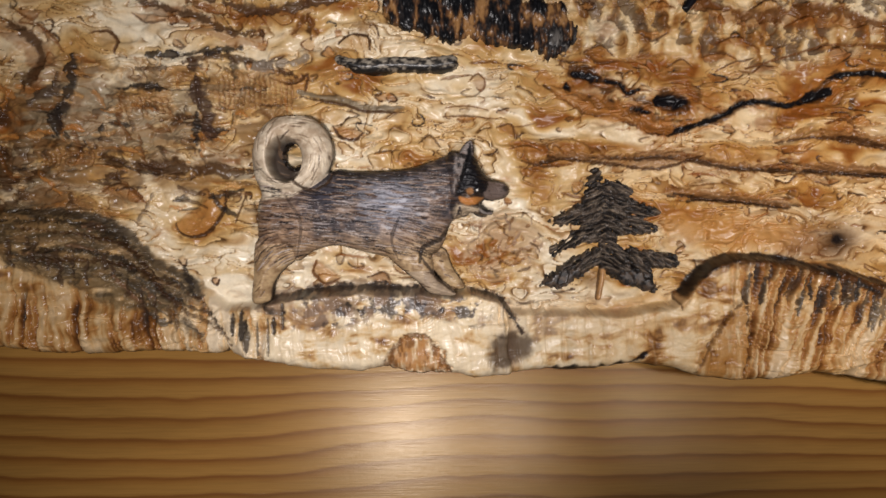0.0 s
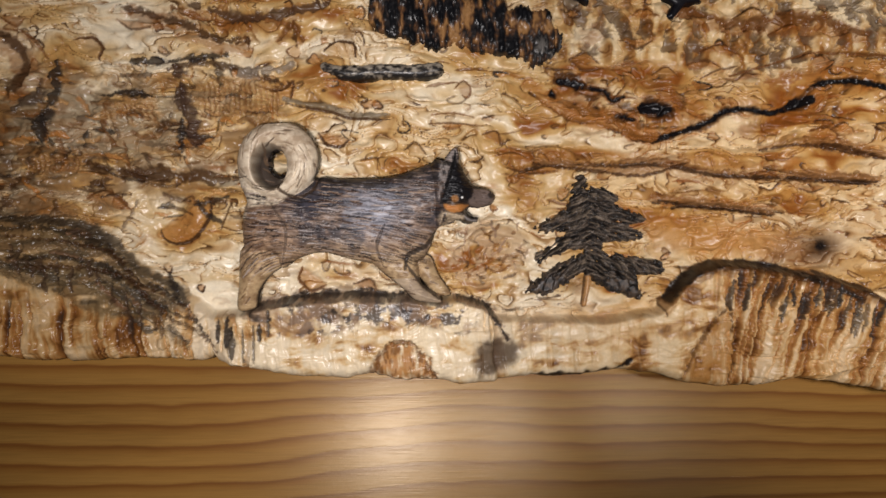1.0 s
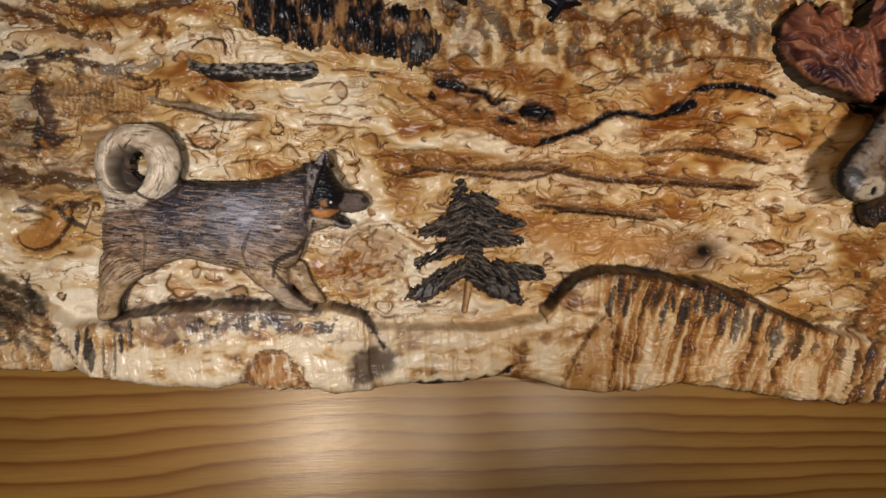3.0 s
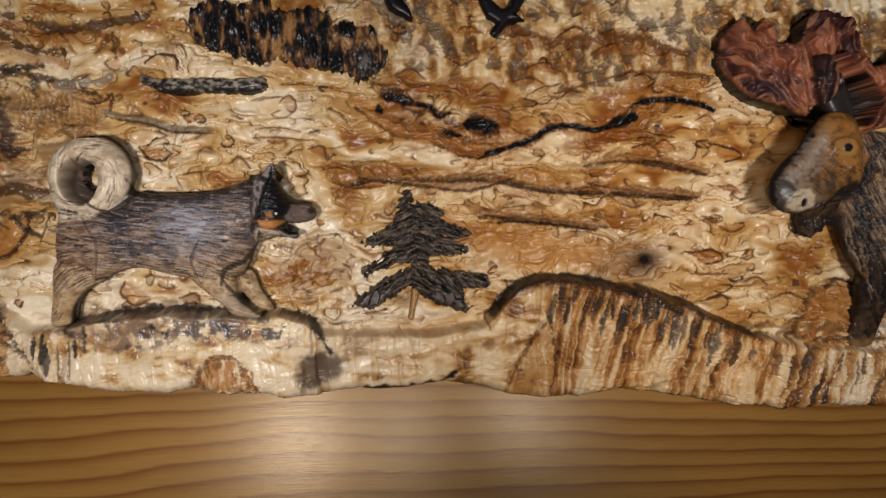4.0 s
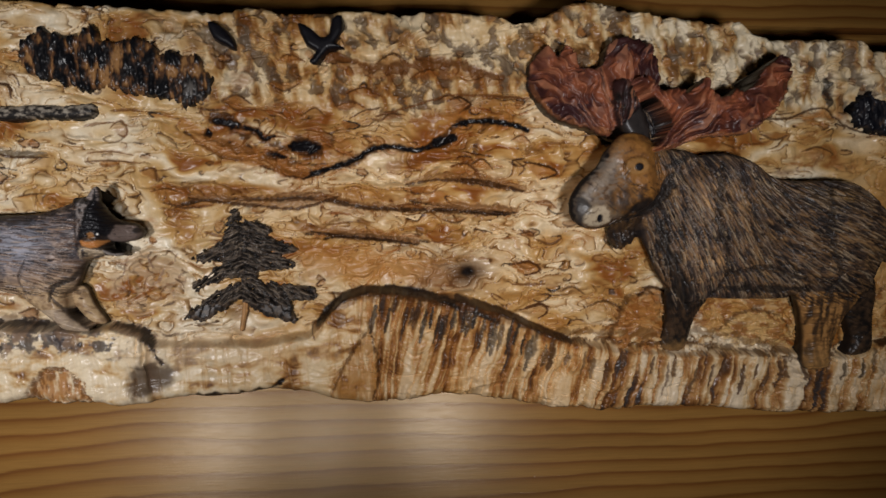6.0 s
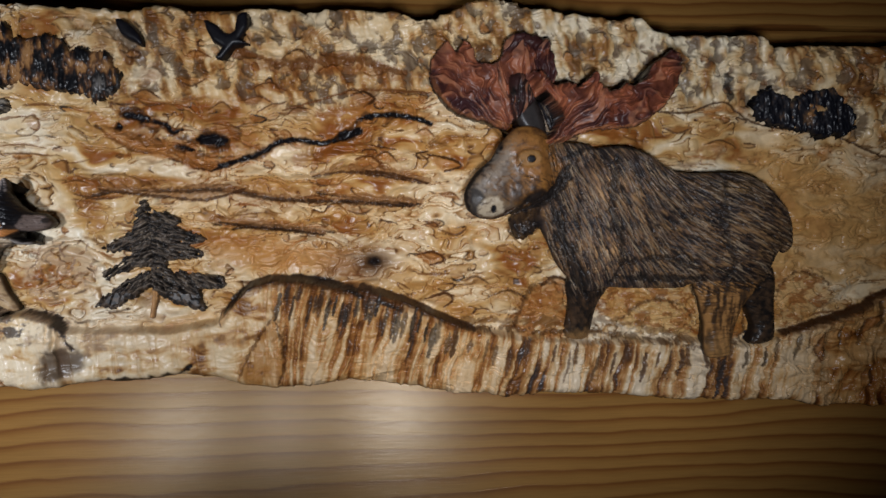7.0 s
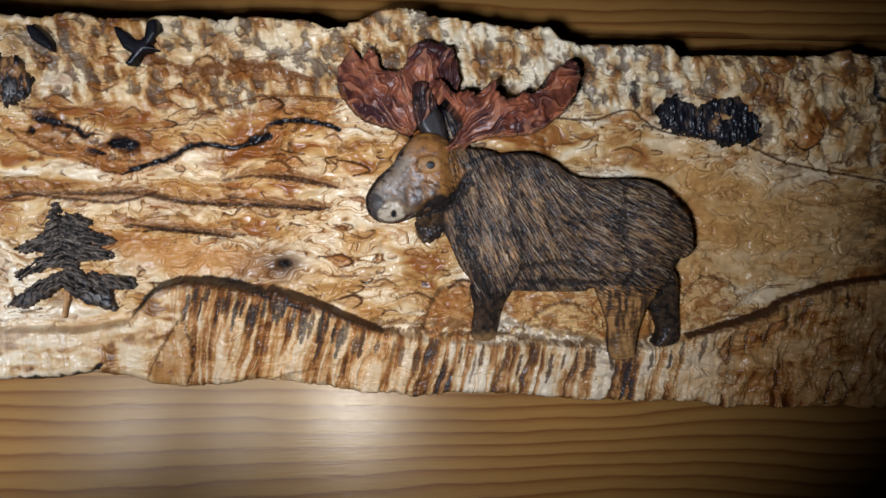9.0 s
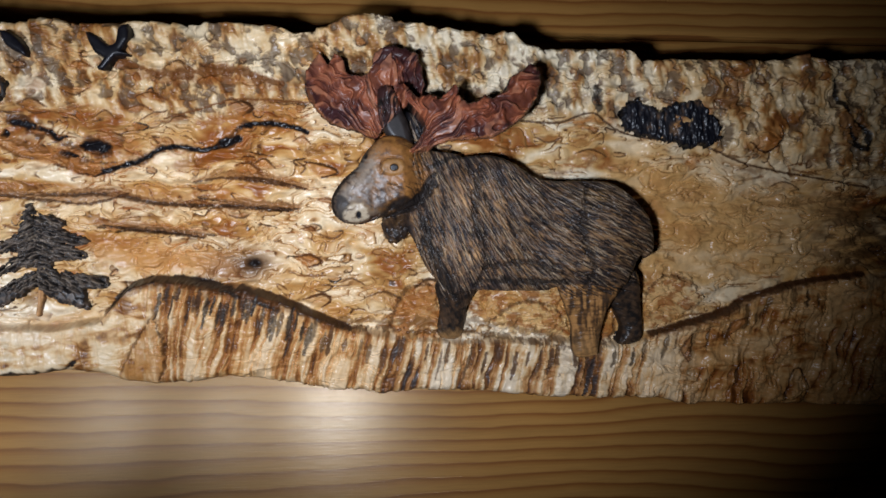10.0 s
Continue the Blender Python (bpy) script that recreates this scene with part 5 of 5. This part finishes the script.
d.patch(S["dog_muzzle"], (0.20, 0.155, 0.135), 0.3, 0.9, 0.6, 0.3, 55, (1.2, 1.0, 0.15, 0.4))
d.patch(S["dog_mask"], (0.014, 0.013, 0.015), 0.0, 0.97, 0.5, 0.5, 56)
d.patch(S["dog_ear_grey"], (0.30, 0.26, 0.24), -0.7, 0.75, 0.7, 0.6, 57, (1.0, 2.2, 0.3, 0.6))
d.stroke([S["dog_ear_grey"][k] for k in (2, 3, 4, 5)], 0.8, (0.012, 0.011, 0.012), -0.8, 0.95, 0.5)
d.patch(S["dog_cheek_patch"], (0.46, 0.21, 0.065), 0.2, 0.9, 0.5, 0.4, 58)
d.patch(S["dog_brow_patch"], (0.34, 0.17, 0.06), 0.2, 0.8, 0.5, 0.4, 59)
d.stroke(S["dog_muzzle_top"], 0.8, (0.014, 0.013, 0.014), 0.0, 0.9, 0.4)
d.patch(S["dog_mouth_gap"], (0.010, 0.009, 0.010), -3.0, 1.0, 0.4, 0.2, 60)
d.stroke(S["dog_jaw"], 0.9, (0.30, 0.27, 0.25), 0.4, 0.85, 0.4)
ex, ez = S["dog_eye"]
d.patch(oval(ex, ez, 1.3, 1.0), INK, 0.5, 1.0, 0.3, 0.0, 51)
# painted glint: a pale dot in the middle of the eye
d.patch(oval(ex, ez, 0.45, 0.45), (0.8, 0.78, 0.74), 0.2, 1.0, 0.2, 0.0, 52)
d.patch(oval(S["dog_nose"][0], S["dog_nose"][1], 1.6, 1.4), (0.045, 0.038, 0.036), 0.5, 0.9, 0.5, 0.1, 53)
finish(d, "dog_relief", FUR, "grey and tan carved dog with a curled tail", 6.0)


def curve_in(r, name):
    """A jagged outline, less smoothed than the bodies."""
    return inside(r.x, r.z, curve(S[name], True, 2)) + 1.2 * (fbm(r.x / 2.2, r.z / 2.2, 77, 2) - 0.5)


# moose
g = figure_grid(("moose_body", "moose_head", "antler_l", "antler_r", "moose_leg_hind", "moose_leg_far", "moose_leg_front"), 5, 0.34)
n1, n2 = fbm(g.x / 20, g.z / 16, 701), fbm(g.x / 2.4, g.z / 2.4, 711)
angle = -1.25 + 0.75 * step(320, 430, g.x)
hair = hatch(g, angle, 8, 0.8, 721)
hide = blend(0.34 * n1 + 0.2 * n2 + 0.3 * hair + 0.16 * fbm(g.x / 6, g.z / 5, 705, 2) + 0.03, (0.36, (0.34, 0.21, 0.10)), (0.46, (0.20, 0.12, 0.066)), (0.55, (0.11, 0.075, 0.055)), (0.66, (0.04, 0.034, 0.035)))
hide = hide * (0.78 + 0.6 * np.exp(-((g.x - 344) / 20) ** 2))[..., None]
hump = np.exp(-((g.x - S["moose_patch"][0]) / 9) ** 2 - ((g.z - S["moose_patch"][1]) / 3.5) ** 2)[..., None] * 0.8
hide = hide * (1 - hump) + np.array((0.36, 0.22, 0.08)) * hump
rusty = blend(0.35 * n2 + 0.65 * fbm((g.x + 0.12 * g.z) / 1.8, g.z / 12, 707, 2), (0.38, (0.40, 0.22, 0.08)), (0.5, (0.20, 0.105, 0.04)), (0.62, (0.075, 0.045, 0.025)))
dark_leg = blend(n2, (0.3, (0.09, 0.055, 0.032)), (0.7, (0.022, 0.018, 0.016)))
piece(g, curve_in(g, "antler_l"), 5, 3.0, 5.5 + 11.0 * step(258, 280, g.x), blend(0.8 * n1 + 0.25 * n2, (0.35, (0.30, 0.11, 0.055)), (0.52, (0.18, 0.062, 0.034)), (0.62, (0.06, 0.024, 0.024))))
piece(g, S["moose_leg_far"], 5, 5, 0.5 + 10.0 * step(-80, -45, g.z), np.where((g.x < 432 + 0.35 * (-40 - g.z))[..., None], dark_leg, rusty))
piece(g, S["moose_leg_hind"], 6, 6, 5.0 + 11.0 * step(-85, -48, g.z), rusty)
piece(g, S["moose_leg_front"], 6, 5, 1.0 + 11.0 * step(-76, -42, g.z), dark_leg)
piece(g, S["moose_body"], 20, 11, 16.0 - 3.0 * (1 - step(325, 350, g.x)), hide)
piece(g, S["moose_neck"], 9, 7, 15.0, hide * 0.85)
piece(g, curve_in(g, "moose_bell"), 4, 4, 6.0 + 9.0 * step(-14, -5, g.z) + 3.0 * (n2 - 0.5), hide * 0.5)
piece(g, S["moose_ear"], 4, 4, 22.0, np.array(SOOT) * (0.5 + n2[..., None]))
piece(g, [(309, 48), (318, 45.5), (321, 36), (316.5, 28.5), (307.8, 29.8)], 4, 4, 13.0, np.array(INK) * (0.7 + n2[..., None]))
ex, ez = S["moose_eye"]
nx, nz = S["moose_nostril"]
face = blend(0.6 * n2 + 0.4 * n1, (0.3, (0.30, 0.15, 0.04)), (0.5, (0.19, 0.09, 0.026)), (0.7, (0.08, 0.04, 0.018)))
along = ((g.x - ex) * (nx - ex) + (g.z - ez) * (nz - ez)) / ((nx - ex) ** 2 + (nz - ez) ** 2) + 0.35 * (n2 - 0.5)
snout = step(0.62, 0.95, along)[..., None]
cheek = (step(0.12, 0.4, along) * 0.75)[..., None]
face = face * (1 - cheek) + blend(0.5 * n2 + 0.5 * n1, (0.35, (0.17, 0.085, 0.03)), (0.5, (0.085, 0.046, 0.02)), (0.65, (0.035, 0.022, 0.015))) * cheek
face = face * (1 - snout) + blend(n2, (0.3, (0.29, 0.22, 0.14)), (0.7, (0.11, 0.075, 0.05))) * snout
ridge = np.exp(-((inside(g.x, g.z, curve(S["moose_head"], True, 4)) - 0.5) / 2.2) ** 2) * (1 - step(ex - 14, ex - 8, g.x)) * step(nz - 3, nz + 2, g.z + 0.5 * (nx - g.x))
face = face * (1 - 0.9 * ridge[..., None]) + np.array((0.022, 0.018, 0.017)) * 0.9 * ridge[..., None]
bridge = np.exp(-((inside(g.x, g.z, curve(S["moose_head"], True, 4)) - 6.0) / 3.2) ** 2) * (1 - step(ex - 9, ex - 3, g.x)) * step(nz + 4, nz + 9, g.z)
face = face * (1 - 0.75 * bridge[..., None]) + blend(n2, (0.3, (0.33, 0.28, 0.22)), (0.7, (0.15, 0.12, 0.10))) * 0.75 * bridge[..., None]
piece(g, S["moose_head"], 9, 6, 26.0 - 14.0 * step(ex + 4, ex + 22, g.x), face)
piece(g, curve_in(g, "antler_r"), 6, 5.0, 31.0 + 6.0 * np.exp(-((g.x - 345) / 22) ** 2), blend(0.8 * n1 + 0.25 * n2, (0.35, (0.32, 0.115, 0.055)), (0.52, (0.20, 0.066, 0.034)), (0.64, (0.07, 0.026, 0.022))))
horn = np.maximum(inside(g.x, g.z, curve(S["antler_r"], True, 3)), inside(g.x, g.z, curve(S["antler_l"], True, 3))) > 0
body_only = (~horn) & (g.s > 0.8)
cx, cz = (np.array(S["moose_body"]).min(0) + np.array(S["moose_body"]).max(0)) / 2
for ax, az, rx, rz, rise in ((cx - 40, cz - 2, 14, 26, 4.5), (cx + 40, cz - 2, 20, 26, 4.5), (cx - 4, cz - 16, 15, 16, -3.5), (cx + 4, cz + 22, 24, 7, -2.0), (cx - 16, cz + 30, 16, 9, 2.5)):
    g.h += np.where(g.s > 0, rise * np.exp(-((g.x - ax) / rx) ** 2 - ((g.z - az) / rz) ** 2), 0) * (g.x > ex + 14)
cut = step(0.5, 0.64, hair)
g.h -= np.where(body_only & (g.x > ex + 10), 0.5 * cut, 0)
g.tint(slice(None), np.where(body_only & (g.x > ex + 10), cut * 0.25, 0), (0.018, 0.015, 0.014))
trunk = body_only & (g.x > ex + 10) & (g.z > -56)
hairs(g, 1700, angle, 11.0, 0.30, ((0.014, 0.012, 0.012), (0.022, 0.016, 0.014), (0.035, 0.024, 0.018)), trunk, -0.6, 741)
hairs(g, 700, angle, 9.0, 0.26, ((0.30, 0.22, 0.14), (0.24, 0.18, 0.13), (0.38, 0.29, 0.19), (0.22, 0.13, 0.06)), trunk & (g.z > cz - 34), 0.2, 751)
hairs(g, 170, np.full(g.x.shape, -0.75), 7.0, 0.26, ((0.05, 0.03, 0.018), (0.03, 0.02, 0.015), (0.12, 0.075, 0.035)), body_only & (g.x < ex + 16) & (g.z < ez + 10), 0.0, 761)
skin = body_only & (g.x < ex + 16) & (g.z < ez + 16)
g.h += np.where(skin, 0.3 * (n2 - 0.5) + 0.7 * (fbm(g.x / 7, g.z / 6, 765, 2) - 0.5), 0)
for n, w in (("antler_l_rim", 2.0), ("antler_r_rim", 1.5)):
    g.stroke(S[n], w, (0.34, 0.15, 0.06), 0.9, 0.7, 0.6)
g.stroke(S["antler_l_notch"], 1.2, (0.04, 0.018, 0.016), -1.2, 0.85, 0.6)
rx, rz = S["antler_r"][0]
fan_r, far_r = np.arctan2(g.z - rz + 6, g.x - rx + 4), np.hypot(g.x - rx, g.z - rz)
lx, lz = S["antler_l"][15]
fan_l, far_l = np.arctan2(g.z - lz + 6, lx + 4 - g.x), np.hypot(g.x - lx, g.z - lz)
right = g.x > lx + 12
bend = 0.35 * (fbm(g.x / 9, g.z / 9, 737, 2) - 0.5)
fan_r, fan_l = fan_r + bend, fan_l + bend
vein = np.where(right, fbm(fan_r * 22, far_r / 14, 731, 2), fbm(fan_l * 20, far_l / 14, 735, 2))
g.h -= np.where(horn, 2.4 * step(0.4, 0.65, vein) + 2.0 * (fbm(g.x / 5, g.z / 5, 739, 2) - 0.5), 0)
g.tint(slice(None), np.where(horn, step(0.42, 0.3, vein) * 0.6, 0), (0.40, 0.185, 0.10))
g.tint(slice(None), np.where(horn, step(0.52, 0.68, fbm(g.x / 7, g.z / 6, 743, 3)) * 0.45, 0), (0.06, 0.028, 0.032))
g.tint(slice(None), np.where(horn, step(0.52, 0.66, vein) * 0.55, 0), (0.05, 0.018, 0.014))
g.stroke(S["moose_ridge"], 1.7, (0.016, 0.014, 0.014), 0.0, 0.95, 0.8)
g.stroke(S["moose_jaw"], 3.0, (0.02, 0.016, 0.014), -0.8, 0.85, 1.2)
# form shading of hip, elbow and flank, painted as dark strokes in shallow cuts
for n, w in (("moose_hip", 2.2), ("moose_elbow", 2.4), ("moose_flank", 1.8)):
    g.stroke(S[n], w, (0.022, 0.017, 0.015), -1.4, 0.65, 1.2)
g.stroke([(316, -6), (320, -22), (327, -40), (334, -56)], 4.2, (0.02, 0.017, 0.016), -0.5, 0.8, 0.8, True, 67)
# shade along the belly's underside, also painted in
g.stroke([(346, -43), (368, -46), (394, -48)], 2.4, (0.022, 0.018, 0.016), -0.6, 0.75, 0.8, True, 68)
g.stroke([(322, 17), (334, 22), (352, 23), (366, 18)], 1.8, (0.02, 0.017, 0.016), 0.0, 0.8, 0.8, True, 69)
ankle = np.where(g.x < 370, 1 - step(-77, -66, g.z + 5 * n2), np.where(g.x < 420, 1 - step(-92, -70, g.z + 8 * n2), 0.0))
g.tint(slice(None), ankle * 0.7 * (g.z < -55), (0.40, 0.235, 0.09))
g.patch(S["moose_bridge"], (0.23, 0.19, 0.15), 0.0, 0.6, 1.6, 1.4, 61, (2.4, 1.2, 0.36, 0.6))
g.patch(S["moose_brow"], (0.29, 0.14, 0.042), 0.4, 0.7, 1.4, 1.6, 62, (2.6, 1.4, 0.38, 0.62))
g.patch(oval(ex - 0.5, ez + 0.3, 6.0, 4.0), (0.34, 0.20, 0.075), 0.7, 0.5, 1.0, 0.6, 41)
g.stroke([(ex - 7, ez - 1.5), (ex - 6, ez + 3), (ex - 1, ez + 5.2), (ex + 4.5, ez + 4)], 0.45, UMBER, -0.6, 0.4, 0.6)
g.patch(S["moose_jaw_dark"], (0.018, 0.015, 0.014), -0.6, 0.9, 1.2, 1.2, 63)
hairs(g, 60, np.full(g.x.shape, -0.3), 3.5, 0.26, ((0.07, 0.04, 0.018), (0.42, 0.25, 0.09)), skin & (g.x > ex - 6) & (g.z > ez - 9) & (np.hypot(g.x - ex, g.z - ez) > 3.5), -0.3, 762)
hairs(g, 90, np.full(g.x.shape, -0.35), 6.0, 0.28, ((0.04, 0.026, 0.018), (0.03, 0.02, 0.015)), skin & (g.z < ez - 4) & (g.x > nx + 4), -0.4, 763)
hairs(g, 60, np.full(g.x.shape, 0.95), 5.0, 0.24, ((0.45, 0.40, 0.33), (0.05, 0.04, 0.036)), skin & (g.z < ez + 4) & (g.x < ex - 5), -0.2, 764)
g.patch(S["moose_nose_tip"], (0.035, 0.032, 0.032), 0.0, 0.85, 0.9, 0.8, 64)
g.patch(S["moose_nose_pale"], (0.46, 0.38, 0.27), 0.3, 0.8, 1.0, 1.0, 44, (1.6, 1.4, 0.2, 0.5))
g.patch(oval(ex, ez, 2.1, 1.8), INK, 0.5, 1.0, 0.3, 0.0, 43)
g.patch(oval(nx, nz, 1.3, 1.9), INK, -1.0, 1.0, 0.4, 0.1, 45)
g.stroke(S["moose_lip"], 0.7, UMBER, -0.9, 0.8)
# jaw shadow painted as a dark stroke along the lower edge of the head
g.stroke([(ex + 18, ez - 6), (ex + 14, ez - 14), (ex + 6, ez - 20), (ex - 2, ez - 24)], 2.2, SOOT, -0.8, 0.85)
g.thin = 1 - 0.75 * step(30, 36, g.z)
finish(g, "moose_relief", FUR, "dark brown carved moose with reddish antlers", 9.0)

# spruce
p = figure_grid(("spruce_crown", "spruce_low_left", "spruce_low_right", "spruce_stem"), 4, 0.36)
n2 = fbm(p.x / 1.6, p.z / 1.6, 811)
black = blend(n2, (0.3, (0.11, 0.08, 0.058)), (0.6, (0.03, 0.026, 0.024)))
tx0, tz0 = S["spruce_stem"][0]
fan = np.arctan2(p.z - tz0 - 12, np.abs(p.x - tx0) + 2.0)
needles = fbm(fan * 26, np.hypot(p.x - tx0, p.z - tz0) / 6, 821, 2)
fray = 2.2 * (fbm(p.x / 1.6, p.z / 1.6, 841, 2) - 0.5) + 2.0 * (needles - 0.5)
dd, ss = to_line(p.x, p.z, curve(S["spruce_stem"]))
piece(p, 1.7 - 0.6 * ss - dd, 2.0, 1.2, 1.4, np.where((ss > 0.72)[..., None], np.array((0.40, 0.23, 0.10)) * (0.5 + n2[..., None]), black))
for n in ("spruce_low_left", "spruce_low_right", "spruce_crown"):
    piece(p, inside(p.x, p.z, curve(S[n], True, 2)) + fray, 2.4, 2.0, 2.2, black)
p.h -= np.where(p.s > 0.3, 0.9 * step(0.48, 0.62, needles), 0)
p.tint(slice(None), np.where(ss < 0.72, step(0.55, 0.7, 1 - needles) * 0.4, 0), (0.085, 0.055, 0.035))
p.stroke([(tx0 + 1, tz0 + 4), (tx0 + 1.5, tz0 - 12), (tx0 + 1.8, tz0 - 26)], 0.7, INK, -0.6, 0.8)
droop = np.where(p.z > tz0 - 22, 0.35, 0.6) + 0.5 * (fbm(p.x / 8, p.z / 8, 845, 2) - 0.5)
lay = np.where(p.x > tx0, -droop, 3.1416 + droop)
boughs = ss < 0.72
hairs(p, 560, lay, 5.5, 0.40, ((0.19, 0.155, 0.125), (0.12, 0.095, 0.075), (0.24, 0.19, 0.14)), boughs, 0.7, 846)
hairs(p, 320, lay, 5.0, 0.5, ((0.010, 0.009, 0.009), (0.016, 0.013, 0.012)), boughs, -0.9, 847)
finish(p, "spruce_relief", CHARRED, "blackened carved spruce tree")

# burnt tree lines and a log, standing proud of the slab
for n, name, label, tall, fine in (("treeline", "treeline_relief", "charred rough tree line", 2.6, 1.0), ("tree_right", "bush_relief", "charred carved thicket", 2.4, 1.3)):
    q = figure_grid((n,), 6, 0.42)
    n1, n2 = fbm(q.x / 6, q.z / 8, 851), fbm(q.x / 2.2, q.z / 6.5, 861)
    s = inside(q.x, q.z, curve(S[n], True, 2)) + 4.5 * fine * (n2 - 0.5) + 7.0 * (n1 - 0.5)
    soot = blend(0.55 * n2 + 0.45 * n1, (0.36, (0.32, 0.18, 0.075)), (0.44, (0.12, 0.06, 0.03)), (0.5, (0.03, 0.024, 0.022)), (0.58, (0.010, 0.010, 0.012)))
    if n == "tree_right":
        soot = blend(0.55 * n2 + 0.45 * n1, (0.3, (0.16, 0.10, 0.06)), (0.4, (0.035, 0.032, 0.036)), (0.55, (0.012, 0.012, 0.017)))
    piece(q, s, 3.0, tall, 1.8, soot)
    q.h += np.where(q.s > 0.2, 3.2 * (n2 - 0.5), 0)
    if n == "treeline":
        bx, bz = S[n][10]
        ash = np.exp(-((q.x - bx + 5) / 6) ** 2 - ((q.z - bz + 1) / 7) ** 2) * step(0.45, 0.6, n2)
        q.tint(slice(None), ash * 0.8, (0.22, 0.2, 0.18))
    finish(q, name, CHARRED, label)
q = figure_grid(("log",), 6, 0.36)
dd, ss = to_line(q.x, q.z, curve(S["log"]))
n2 = fbm(q.x / 2.2, q.z / 1.2, 871)
piece(q, 3.3 + 1.2 * (n2 - 0.5) - 1.2 * (1 - step(0, 0.25, ss)) - dd, 3.0, 3.2, 1.8, blend(n2 - 0.04 * (q.z - np.interp(q.x, *np.array(S["log"]).T)), (0.3, (0.36, 0.32, 0.26)), (0.48, (0.13, 0.11, 0.09)), (0.55, (0.025, 0.022, 0.02))))
finish(q, "log_relief", CHARRED, "blackened carved log")

# birds
for n in ("bird_a", "bird_b"):
    q = figure_grid((n,), 4, 0.36)
    n2 = fbm(q.x / 2, q.z / 2, 831)
    piece(q, S[n], 2.6, 1.6, 3.8, np.array(INK) * (0.6 + n2[..., None]), 1.2, 2)
    finish(q, "bird_relief", CHARRED, "small black carved flying bird")
